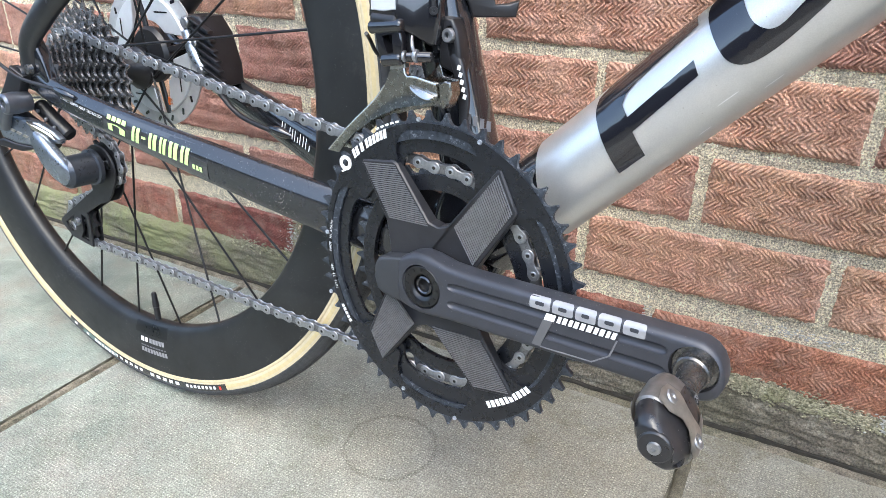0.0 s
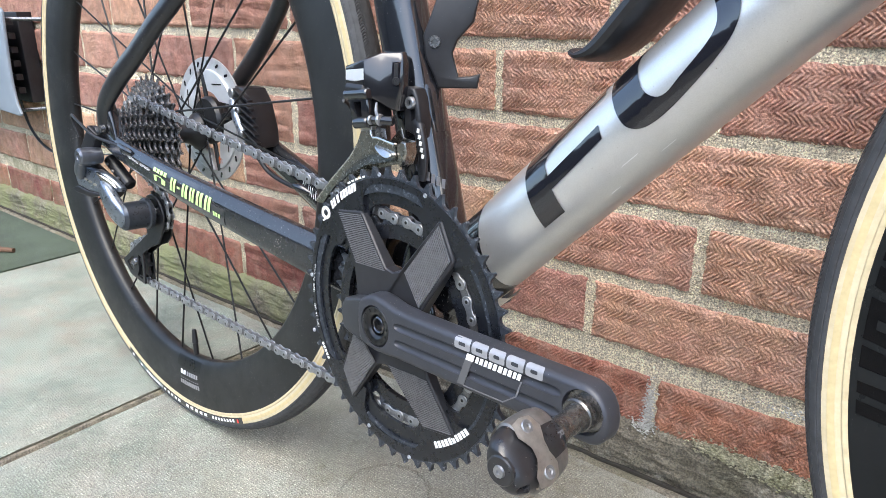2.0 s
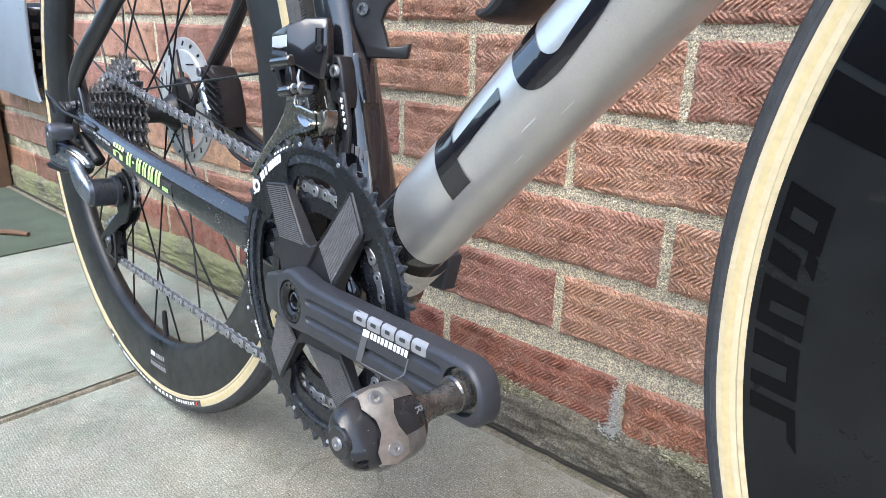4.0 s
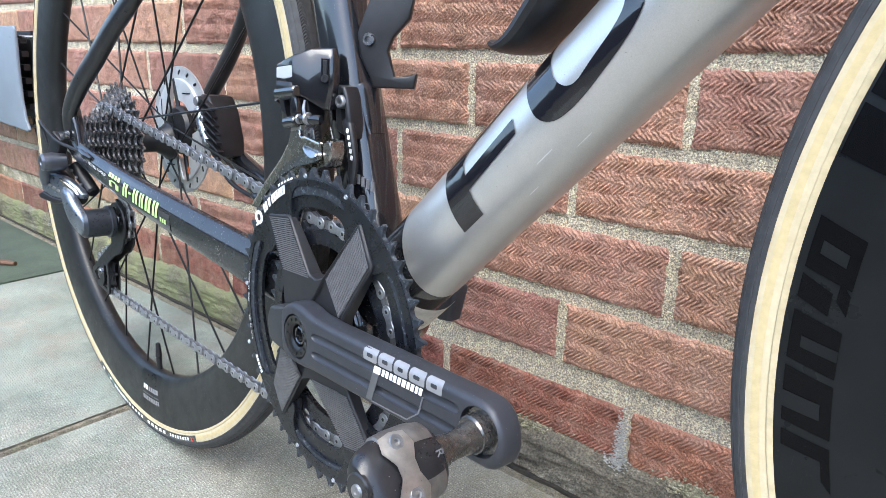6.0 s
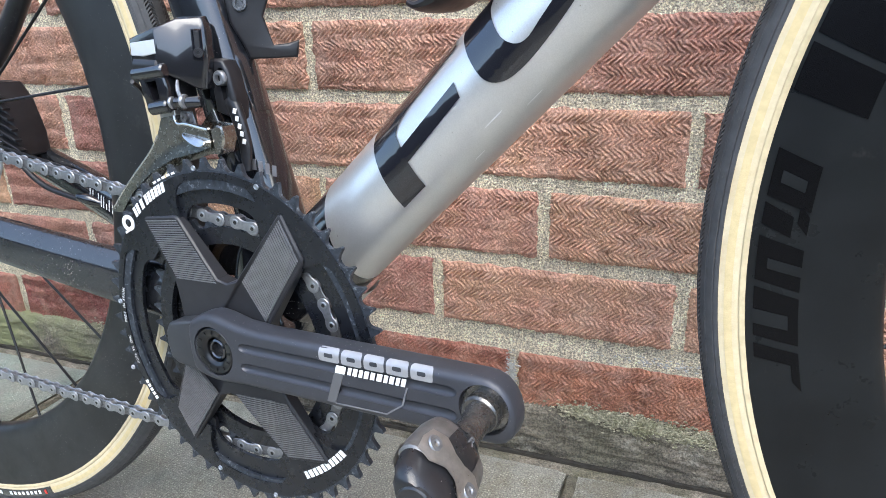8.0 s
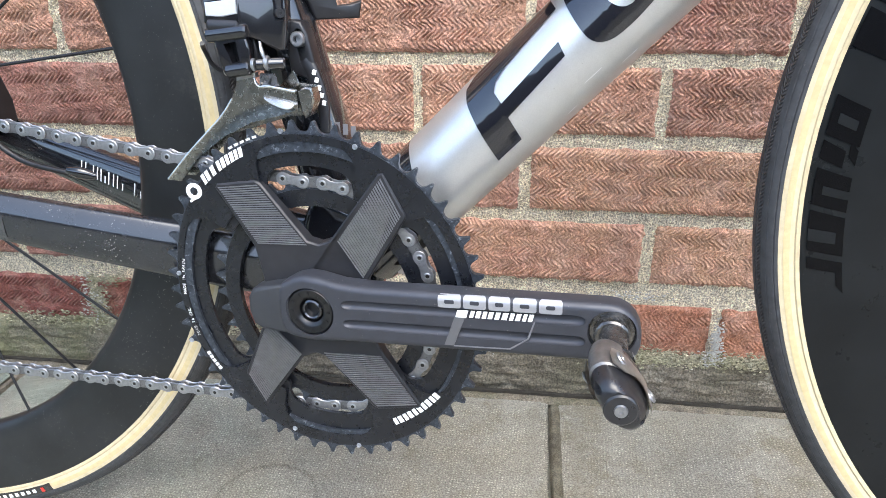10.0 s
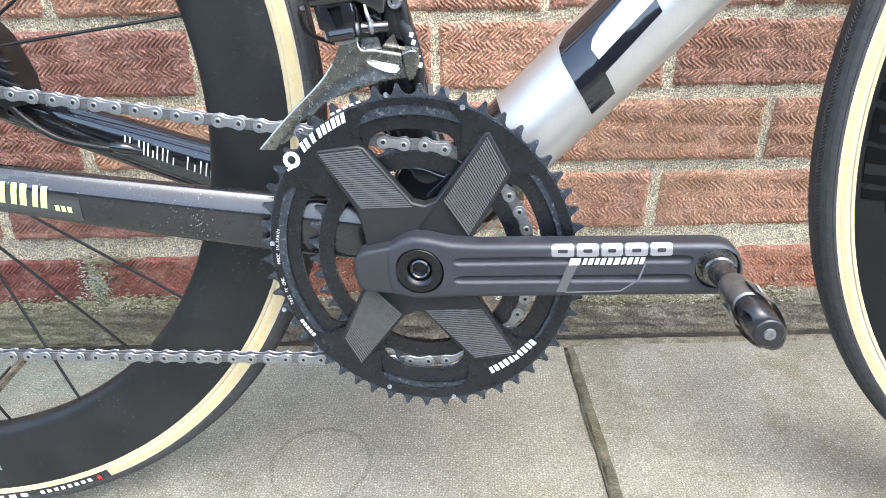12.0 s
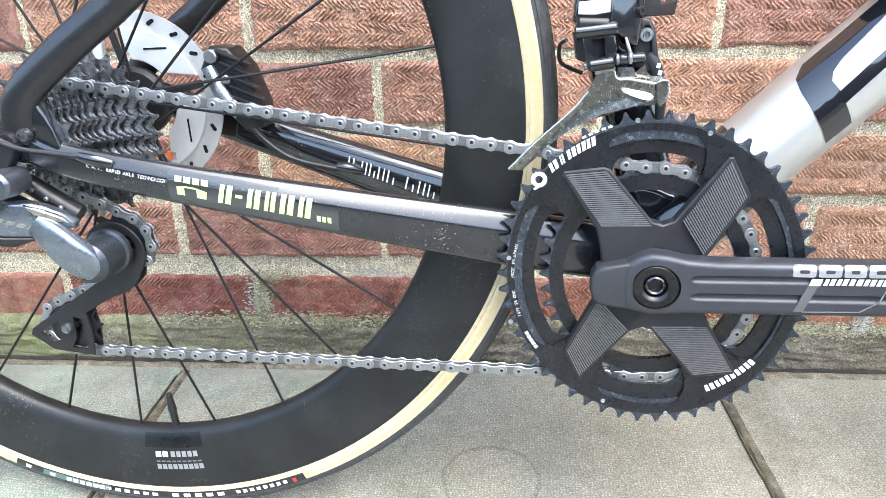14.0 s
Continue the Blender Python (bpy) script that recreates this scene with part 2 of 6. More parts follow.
COG = shader("cog_steel", (0.31, 0.31, 0.32), 0.29, 0.92, 0.4, 220, rough_vary=0.12, dirt=(0.04, 0.037, 0.033), dirt_amount=-0.05, dirt_scale=300)
DARKALLOY = shader("dark_alloy", (0.15, 0.16, 0.185), 0.3, 0.8, 0.1, 120)
STEEL = shader("chain_steel", (0.34, 0.345, 0.355), 0.37, 0.85, 0.2, 300, rough_vary=0.1, dirt=(0.07, 0.065, 0.055), dirt_amount=-0.06, dirt_scale=400)
INNERSTEEL = shader("inner_link_steel", (0.21, 0.21, 0.215), 0.40, 0.8, 0.3, 300, rough_vary=0.1, dirt=(0.04, 0.037, 0.03), dirt_amount=0.0, dirt_scale=350)
DARKSTEEL = shader("greasy_steel", (0.22, 0.22, 0.225), 0.3, 0.9, 0.4, 260, rough_vary=0.12)
SPINDLE = shader("muddy_spindle_steel", (0.17, 0.163, 0.155), 0.24, 0.85, 0.5, 160, 0.4, 420, 0.0006, rough_vary=0.12, dirt=(0.21, 0.20, 0.18), dirt_amount=-0.05, dirt_scale=190)
WORN = shader("worn_steel", (0.47, 0.45, 0.42), 0.36, 0.9, 0.2, 200, rough_vary=0.1)
POLISHED = shader("polished_steel", (0.55, 0.54, 0.52), 0.21, 1.0, 0.08, 200, rough_vary=0.05, dirt=(0.10, 0.09, 0.07), dirt_amount=-0.08, dirt_scale=260)
CAGESTEEL = shader("dusty_cage_steel", (0.40, 0.39, 0.36), 0.24, 1.0, 0.12, 160, rough_vary=0.08, dirt=(0.13, 0.12, 0.095), dirt_amount=0.0, dirt_scale=240)
ROTORSTEEL = shader("brushed_rotor_steel", (0.56, 0.56, 0.56), 0.48, 0.6, 0.15, 90, rough_vary=0.08, dirt=(0.25, 0.23, 0.2), dirt_amount=-0.08, dirt_scale=150)
ALLOY = shader("satin_alloy", (0.48, 0.51, 0.56), 0.3, 0.85, 0.1, 120, rough_vary=0.06)
LINKALLOY = shader("blue_grey_alloy", (0.24, 0.27, 0.315), 0.30, 0.85, 0.15, 120, rough_vary=0.07, dirt=(0.12, 0.12, 0.12), dirt_amount=-0.06, dirt_scale=160)
DRUM = shader("dark_drum_alloy", (0.060, 0.068, 0.082), 0.32, 0.6, 0.2, 150, rough_vary=0.08)
FIN = shader("pale_alloy", (0.72, 0.73, 0.74), 0.45, 0.6, 0.05, 90)
PLASTIC = shader("black_plastic", (0.012, 0.012, 0.014), 0.40, 0, 0.3, 100, 0.05, 700, 0.0004, rough_vary=0.06, specks=0.3)
CREAM = shader("cream_sidewall", (0.56, 0.48, 0.315), 0.75, 0, 0.10, 220, 0.35, 1200, 0.0006, second=(0.48, 0.385, 0.22))
WHITE = shader("white_print", (0.75, 0.75, 0.74), 0.5, 0, 0.06, 200)
PALEPRINT = shader("grey_print", (0.34, 0.34, 0.35), 0.4, 0.4, 0.1, 200)
DIMPRINT = shader("dim_print", (0.15, 0.15, 0.16), 0.5, 0, 0.1, 200)
GREEN = shader("lime_print", (0.50, 0.72, 0.26), 0.4, 0, 0.08, 200)
RED = shader("red_print", (0.55, 0.03, 0.02), 0.5)
ORANGE = shader("orange_tab", (0.6, 0.13, 0.02), 0.6)
SPOKE = shader("black_spoke", (0.02, 0.02, 0.021), 0.4, 0.5, 0.2, 200)
BLUEGREY = shader("grey_panel", (0.25, 0.29, 0.33), 0.5, 0.2, 0.08, 12, dirt=(0.2, 0.19, 0.17), dirt_amount=-0.1, dirt_scale=40)
WOOD = shader("brown_timber", (0.13, 0.07, 0.04), 0.75, 0, 0.3, 25, 0.3, 90, 0.002)
LABEL = shader("paper_label", (0.62, 0.58, 0.50), 0.6, 0, 0.2, 160, dirt=(0.2, 0.15, 0.09), dirt_amount=0.0, dirt_scale=120)
CLEAR = shader("film_patch", (0.035, 0.036, 0.038), 0.12, coat=1.0)

# ---- mesh helpers ----


def mesh_of(name, verts, faces, material, sharp=35):
    me = bpy.data.meshes.new(name)
    me.from_pydata([tuple(v) for v in verts], [], faces)
    me.materials.append(material)
    me.update()
    bm = bmesh.new()
    bm.from_mesh(me)
    bmesh.ops.recalc_face_normals(bm, faces=bm.faces)
    bm.to_mesh(me)
    bm.free()
    me.polygons.foreach_set("use_smooth", [True] * len(me.polygons))
    me.set_sharp_from_angle(angle=radians(sharp))
    return me


def part(name, geo, material, parent, label="", sharp=35, at=None):
    """One mesh object under a thing or a part; geo is (verts, faces) or mesh data."""
    me = geo if isinstance(geo, bpy.types.Mesh) else mesh_of(name, geo[0], geo[1], material, sharp)
    ob = new(name, me)
    ob.parent = parent
    if at is not None:
        ob.matrix_local = at
    if label:
        tagged(ob, label)
    return ob


def join(*geos):
    vs, fs = [], []
    for g in geos:
        k = len(vs)
        vs += [tuple(v) for v in g[0]]
        fs += [tuple(i + k for i in f) for f in g[1]]
    return vs, fs


def moved(geo, m):
    return [tuple(m @ Vector(v)) for v in geo[0]], geo[1]


def lathe(profile, seg=48, axis="y", closed=False, cap=True):
    """Revolves (radius, along) points about the axis."""
    vs, fs = [], []
    k = len(profile)
    for i in range(seg):
        a = 2 * math.pi * i / seg
        c, s = math.cos(a), math.sin(a)
        for r, y in profile:
            vs.append((r * c, y, r * s) if axis == "y" else (r * c, r * s, y))
    rows = k if closed else k - 1
    for i in range(seg):
        for j in range(rows):
            a, b = i * k + j, i * k + (j + 1) % k
            c, d = ((i + 1) % seg) * k + (j + 1) % k, ((i + 1) % seg) * k + j
            fs.append((a, b, c, d))
    if cap and not closed:
        for j in (0, k - 1):
            if profile[j][0] > 1e-6:
                fs.append(tuple(i * k + j for i in range(seg)))
    return vs, fs


def cyl(p, q, r, r2=None, seg=16, bevel=0.0):
    """A round bar from p to q with softened ends."""
    p, q = Vector(p), Vector(q)
    r2 = r if r2 is None else r2
    h = (q - p).length
    prof = [(r - bevel, 0), (r, bevel), (r2, h - bevel), (r2 - bevel, h)] if bevel else [(r, 0), (r2, h)]
    g = lathe(prof, seg, "z")
    m = Matrix.Translation(p) @ (q - p).to_track_quat("Z", "Y").to_matrix().to_4x4()
    return moved(g, m)


def smooth(points, n=6):
    """A Catmull-Rom line through points of any length."""
    pts = [np.array(p, float) for p in points]
    pts = [2 * pts[0] - pts[1], *pts, 2 * pts[-1] - pts[-2]]
    out = []
    for i in range(1, len(pts) - 2):
        a, b, c, d = pts[i - 1 : i + 3]
        for j in range(n):
            t = j / n
            out.append(0.5 * (2 * b + (c - a) * t + (2 * a - 5 * b + 4 * c - d) * t * t + (3 * b - a - 3 * c + d) * t**3))
    out.append(pts[-2])
    return out


def sweep(rows, seg=20, n=6, power=2.0, cap=True, section=None):
    """A tube through rows (x, y, z, half width, half height); the width lies along y where it can. power over 2 squares the section."""
    pts = smooth(rows, n)
    vs, fs = [], []
    seg = len(section) if section else seg
    for i, p in enumerate(pts):
        a, b = pts[max(0, i - 1)], pts[min(len(pts) - 1, i + 1)]
        t = Vector(b[:3] - a[:3]).normalized()
        side = Vector((0, 1, 0))
        side = (side - t * side.dot(t))
        side = side.normalized() if side.length > 0.2 else (Vector((1, 0, 0)) - t * t.x).normalized()
        up = t.cross(side)
        for j in range(seg):
            u = 2 * math.pi * j / seg
            c, s = math.cos(u), math.sin(u)
            c, s = math.copysign(abs(c) ** (2 / power), c), math.copysign(abs(s) ** (2 / power), s)
            if section:
                c, s = section[j]
            vs.append(tuple(Vector(p[:3]) + side * (p[3] * c) + up * (p[4] * s)))
    for i in range(len(pts) - 1):
        for j in range(seg):
            fs.append((i * seg + j, i * seg + (j + 1) % seg, (i + 1) * seg + (j + 1) % seg, (i + 1) * seg + j))
    if cap:
        fs += [tuple(range(seg)), tuple(range((len(pts) - 1) * seg, len(pts) * seg))]
    return vs, fs


def plate(outline, y0, y1, bevel=0.0, seg=3):
    """An upright slab: a closed (x, z) outline between two depths, with rounded rims."""
    k = len(outline)
    o = [Vector(p) for p in outline]
    area = sum(o[i].x * o[(i + 1) % k].y - o[(i + 1) % k].x * o[i].y for i in range(k))
    if area < 0:
        o = o[::-1]
    nrm = []
    for i in range(k):
        a, b = (o[i] - o[i - 1]).normalized(), (o[(i + 1) % k] - o[i]).normalized()
        v = Vector((-(a.y + b.y), a.x + b.x))
        nrm.append(v.normalized() if v.length > 1e-6 else Vector((-a.y, a.x)))
    layers = []
    if bevel:
        seg = seg if bevel > 0.0012 else 1
        s = 1 if y1 > y0 else -1
        rim = [(bevel * (1 - math.sin(math.pi / 2 * i / seg)), bevel * (1 - math.cos(math.pi / 2 * i / seg))) for i in range(seg + 1)]
        layers = [([p + q * d for p, q in zip(o, nrm)], y0 + s * h) for d, h in rim]
        layers += [([p + q * d for p, q in zip(o, nrm)], y1 - s * h) for d, h in rim[::-1]]
    else:
        layers = [(o, y0), (o, y1)]
    vs, fs = [], []
    for pts, y in layers:
        vs += [(p.x, y, p.y) for p in pts]
    for l in range(len(layers) - 1):
        for i in range(k):
            fs.append((l * k + i, l * k + (i + 1) % k, (l + 1) * k + (i + 1) % k, (l + 1) * k + i))
    fs += [tuple(range(k)), tuple(range((len(layers) - 1) * k, len(layers) * k))]
    return vs, fs


def carve(geo, *cutters):
    """Takes the cutters' volumes out of geo."""
    def temp(g):
        me = bpy.data.meshes.new("temp")
        me.from_pydata([tuple(v) for v in g[0]], [], g[1])
        bm = bmesh.new()
        bm.from_mesh(me)
        bmesh.ops.recalc_face_normals(bm, faces=bm.faces)
        bm.to_mesh(me)
        bm.free()
        return new("temp", me)

    ob = temp(geo)
    tools = [temp(c) for c in cutters]
    for t in tools:
        mod = ob.modifiers.new("carve", "BOOLEAN")
        mod.operation, mod.solver, mod.object = "DIFFERENCE", "EXACT", t
    dg = bpy.context.evaluated_depsgraph_get()
    me = bpy.data.meshes.new_from_object(ob.evaluated_get(dg))
    out = [tuple(v.co) for v in me.vertices], [tuple(p.vertices) for p in me.polygons]
    for t in (ob, *tools):
        bpy.data.objects.remove(t)
    return out


def band(outer, inner, y0, y1):
    """A flat ring between two closed (x, z) outlines of equal length, from depth y0 to y1."""
    k = len(outer)
    vs = [(x, y, z) for y in (y0, y1) for o in (outer, inner) for x, z in o]
    fs = []
    for i in range(k):
        j = (i + 1) % k
        fs += [(i, j, k + j, k + i), (2 * k + i, 3 * k + i, 3 * k + j, 2 * k + j), (i, 2 * k + i, 2 * k + j, j), (k + i, k + j, 3 * k + j, 3 * k + i)]
    return vs, fs


def arc(cx, cz, r, a0, a1, n=10):
    return [(cx + r * math.cos(radians(a0 + (a1 - a0) * i / n)), cz + r * math.sin(radians(a0 + (a1 - a0) * i / n))) for i in range(n + 1)]


def box(x0, y0, z0, x1, y1, z1, b=0.0):
    return plate([(x0, z0), (x1, z0), (x1, z1), (x0, z1)], y0, y1, b)


def cut(geo, co, no):
    """Keeps the side of geo that the normal points to, and closes the cut."""
    bm = bmesh.new()
    vs = [bm.verts.new(v) for v in geo[0]]
    for f in geo[1]:
        bm.faces.new([vs[i] for i in f])
    r = bmesh.ops.bisect_plane(bm, geom=bm.verts[:] + bm.edges[:] + bm.faces[:], plane_co=co, plane_no=no, clear_inner=True)
    bmesh.ops.holes_fill(bm, edges=[e for e in r["geom_cut"] if isinstance(e, bmesh.types.BMEdge)])
    bm.verts.index_update()
    out = [tuple(v.co) for v in bm.verts], [tuple(v.index for v in f.verts) for f in bm.faces]
    bm.free()
    return out


def wrap(outline, place, step=0.004, thick=0.0):
    """A thin mark: a flat (u, v) outline, sliced finely and laid on a surface by place(u, v)."""
    bm = bmesh.new()
    bm.faces.new([bm.verts.new((u, v, 0)) for u, v in outline])
    bm.normal_update()
    bmesh.ops.triangulate(bm, faces=bm.faces[:], ngon_method="EAR_CLIP")
    for k in (0, 1):
        lo, hi = min(p[k] for p in outline), max(p[k] for p in outline)
        x = lo + step
        while x < hi:
            no = (1, 0, 0) if k == 0 else (0, 1, 0)
            bmesh.ops.bisect_plane(bm, geom=bm.verts[:] + bm.edges[:] + bm.faces[:], plane_co=(x if k == 0 else 0, x if k else 0, 0), plane_no=no)
            x += step
    bm.verts.index_update()
    out = [tuple(place(v.co.x, v.co.y)) for v in bm.verts], [tuple(v.index for v in f.verts) for f in bm.faces]
    bm.free()
    return out


def rounded(x0, z0, x1, z1, r, skew=0.0, n=4):
    """A rounded rectangle outline, sheared by skew."""
    pts = arc(x1 - r, z0 + r, r, -90, 0, n) + arc(x1 - r, z1 - r, r, 0, 90, n) + arc(x0 + r, z1 - r, r, 90, 180, n) + arc(x0 + r, z0 + r, r, 180, 270, n)
    return [(x + skew * (z - z0), z) for x, z in pts]


def rounder(pts, times=2):
    """Cuts the corners of a closed outline."""
    for _ in range(times):
        pts = [(a[0] * f + b[0] * (1 - f), a[1] * f + b[1] * (1 - f)) for a, b in zip(pts, pts[1:] + pts[:1]) for f in (0.75, 0.25)]
    return pts

# ---- ground and walls ----


def structure(name, geo, material, label, category, sharp=35):
    return tagged(part(name, geo, material, None, "", sharp), label, category, "", "structure")


ground = structure("ground", join(box(-30, -30, -0.30, 30, 0.2, -0.007)), JOINT, "dark gritty bedding under worn concrete paving slabs", "ground")
wall = structure("wall_house", box(-4.0, 0.0003, -0.02, 4.0, 0.24, 2.9), MORTAR, "house wall of rustic red brick in sandy mortar", "wall")
# three unseen walls, added to darken what glossy paint and rims reflect
wall_yard = structure("wall_yard", box(-9.2, -6.7, -0.02, 9.2, -6.5, 2.0), shader("dark_block", (0.075, 0.08, 0.085), 0.9, 0, 0.25, 20, 0.4, 200, 0.002), "unseen plain dark wall closing the yard, added to dim reflections", "wall")

structure("wall_west", box(-9.2, -6.5, -0.02, -9.0, 0.0, 1.6), wall_yard.data.materials[0], "unseen plain dark end wall, added to dim reflections", "wall")
structure("wall_east", box(9.0, -6.5, -0.02, 9.2, 0.0, 1.6), wall_yard.data.materials[0], "unseen plain dark end wall, added to dim reflections", "wall")

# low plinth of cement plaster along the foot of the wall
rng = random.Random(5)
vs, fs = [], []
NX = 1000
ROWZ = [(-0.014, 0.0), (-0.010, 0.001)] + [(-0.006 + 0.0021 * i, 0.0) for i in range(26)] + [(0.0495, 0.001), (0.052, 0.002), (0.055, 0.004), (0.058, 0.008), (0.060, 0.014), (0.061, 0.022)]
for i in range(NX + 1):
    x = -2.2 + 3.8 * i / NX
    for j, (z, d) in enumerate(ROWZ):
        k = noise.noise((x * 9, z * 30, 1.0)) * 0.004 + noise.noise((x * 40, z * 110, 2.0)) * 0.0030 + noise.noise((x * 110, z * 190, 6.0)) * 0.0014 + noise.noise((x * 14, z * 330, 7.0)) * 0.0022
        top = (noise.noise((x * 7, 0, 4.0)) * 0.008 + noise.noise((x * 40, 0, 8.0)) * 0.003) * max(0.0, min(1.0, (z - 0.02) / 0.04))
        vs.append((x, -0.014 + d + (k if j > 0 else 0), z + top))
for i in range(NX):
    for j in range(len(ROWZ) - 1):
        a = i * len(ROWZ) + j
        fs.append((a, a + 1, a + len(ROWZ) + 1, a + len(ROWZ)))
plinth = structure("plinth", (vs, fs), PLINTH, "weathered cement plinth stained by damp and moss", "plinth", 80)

# ---- bicycle: frame ----
bicycle = new("bicycle")
bicycle.matrix_world = Matrix.Translation((0.0, -0.2557, 0.2635)) @ Matrix.Rotation(radians(-3.5), 4, "Z") @ Matrix.Rotation(radians(-3.6), 4, "X")
tagged(bicycle, "black and silver carbon road bicycle leaning beside a brick wall", "bicycle")
AX, AZ = -0.4105, 0.0855
FX, FZ = 0.6025, 0.0850
DT0, DT1 = Vector((0.0210, 0, 0.0250)), Vector((0.5010, 0, 0.5090))
DTR = 0.0292

DTA = (DT1 - DT0).normalized()
DTU = Vector((-DTA.z, 0, DTA.x))
tube = sweep([(*DT0.lerp(DT1, f), DTR * w, DTR * h) for f, w, h in ((-0.01, 1.12, 0.98), (0.05, 1.05, 1.0), (0.1, 1, 1), (0.3, 1, 1), (0.6, 1, 1), (1.0, 1, 1))], 40, 6)
slant = (DTA - DTU * 0.42).normalized()
down_tube = part("down_tube", cut(tube, DT0 + DTA * 0.055, slant), SILVER, bicycle, "silver painted down tube with black marks")
part("tube_junction", cut(tube, DT0 + DTA * 0.0547, -slant), GLOSS, bicycle)
part("bracket_fairing", plate(rounder([(-0.026, -0.018), (-0.024, 0.030), (-0.016, 0.056), (-0.002, 0.058), (0.020, 0.048), (0.044, 0.050), (0.040, 0.020), (0.022, -0.020)], 2), -0.0235, 0.0235, 0.006, 4), GLOSS, bicycle)
part("bottom_bracket_shell", join(lathe([(0.010, -0.036), (0.0235, -0.036), (0.0255, -0.033), (0.0265, -0.012), (0.0265, 0.012), (0.0255, 0.033), (0.0235, 0.036), (0.010, 0.036)], 40)), GLOSS, bicycle)
part("seat_tube", sweep([(0.006, 0, 0.02, 0.023, 0.02), (-0.012, 0, 0.09, 0.0185, 0.0195), (-0.045, 0, 0.20, 0.0165, 0.019), (-0.12, 0, 0.45, 0.0165, 0.018)], 36, 6, 2.9), GLOSS, bicycle)
cs_rows = [(-0.012, -0.020, 0.006, 0.012, 0.021), (-0.07, -0.029, 0.0145, 0.0095, 0.0205), (-0.14, -0.040, 0.0273, 0.0095, 0.0185), (-0.25, -0.055, 0.0478, 0.0090, 0.0152), (-0.33, -0.0625, 0.0626, 0.0080, 0.0130), (-0.392, -0.067, 0.0758, 0.006, 0.0115), (-0.418, -0.068, 0.0865, 0.005, 0.013)]
# the near stay has a flat outer face under a broad sloping facet, with softened arrises
FACET = rounder([(-0.80, -0.85), (-1.0, -0.55), (-1.02, 0.30), (-0.95, 0.44), (-0.52, 0.88), (-0.30, 0.98), (0.25, 1.0), (0.75, 0.75), (1.0, 0.2), (1.0, -0.5), (0.7, -0.95), (0.0, -1.02), (-0.55, -0.97)], 2)
chainstay = part("chainstay", sweep(cs_rows, 28, 8, 2.15, True, [(c, -s) for c, s in FACET]), STAYPAINT, bicycle)
far_rows = [(x, -y, z - 0.003 * min(1.0, max(0.0, -x - 0.05) / 0.15) + 0.11 * max(0, -x - 0.15), w * 1.1, h * 1.15) for x, y, z, w, h in cs_rows]
part("chainstay", sweep(far_rows, 28, 6, 2.15), GLOSS, bicycle)
ss_rows = [(-0.420, -0.069, 0.088, 0.005, 0.012), (-0.415, -0.071, 0.1155, 0.0055, 0.0115), (-0.380, -0.070, 0.146, 0.007, 0.0115), (-0.342, -0.066, 0.174, 0.007, 0.0110), (-0.310, -0.062, 0.200, 0.007, 0.0105), (-0.268, -0.053, 0.236, 0.007, 0.0100), (-0.205, -0.038, 0.305, 0.007, 0.0095), (-0.135, -0.018, 0.410, 0.007, 0.009)]
DULL = shader("dull_black_paint", (0.011, 0.011, 0.013), 0.34, 0, 0.3, 90, coat=0.25, rough_vary=0.08, specks=0.7, speck_scale=800.0)
part("seat_stay", sweep(ss_rows, 20, 6), DULL, bicycle)
part("seat_stay", sweep([(x, -y, z, w, h) for x, y, z, w, h in ss_rows], 20, 6), DULL, bicycle)

# the frame runs on out of view: head tube, top tube and fork
part("head_tube", sweep([(0.508, 0, 0.475, 0.024, 0.026), (0.495, 0, 0.53, 0.023, 0.025), (0.474, 0, 0.60, 0.021, 0.022)], 24, 4), SILVER, bicycle)
part("top_tube", sweep([(0.485, 0, 0.575, 0.017, 0.020), (0.20, 0, 0.535, 0.015, 0.017), (-0.125, 0, 0.485, 0.014, 0.015)], 24, 6), SILVER, bicycle)
part("seat_tube_top", sweep([(-0.119, 0, 0.447, 0.0165, 0.018), (-0.142, 0, 0.525, 0.0165, 0.018)], 28, 3), GLOSS, bicycle)
fork = part("fork", sweep([(0.512, -0.030, 0.452, 0.030, 0.016), (0.508, 0.0, 0.470, 0.036, 0.020), (0.512, 0.030, 0.452, 0.030, 0.016)], 20, 4), GLOSS, bicycle)
for k in (-1, 1):
    part("fork_blade", sweep([(0.512, 0.034 * k, 0.462, 0.010, 0.020), (0.538, 0.044 * k, 0.34, 0.009, 0.018), (0.572, 0.050 * k, 0.19, 0.008, 0.014), (0.6005, 0.053 * k, 0.0815, 0.007, 0.012)], 18, 5), GLOSS, fork)

# ---- wheels ----
STRAW = shader("straw_stripe", (0.55, 0.44, 0.235), 0.75, 0, 0.12, 220, 0.35, 1200, 0.0006)
BEAD = shader("bead_cloth", (0.50, 0.415, 0.255), 0.8, 0, 0.15, 200, 0.3, 900, 0.0005)


def wr(r):
    """Radii of rim and tyre: drawn on a 622 mm pattern, stretched to the inflated tyre."""
    return float(np.interp(r, [0.0, 0.2400, 0.2600, 0.2880, 0.3175, 0.3318, 0.3434], [0.0, 0.2400, 0.2660, 0.2945, 0.3255, 0.3385, 0.3462]))


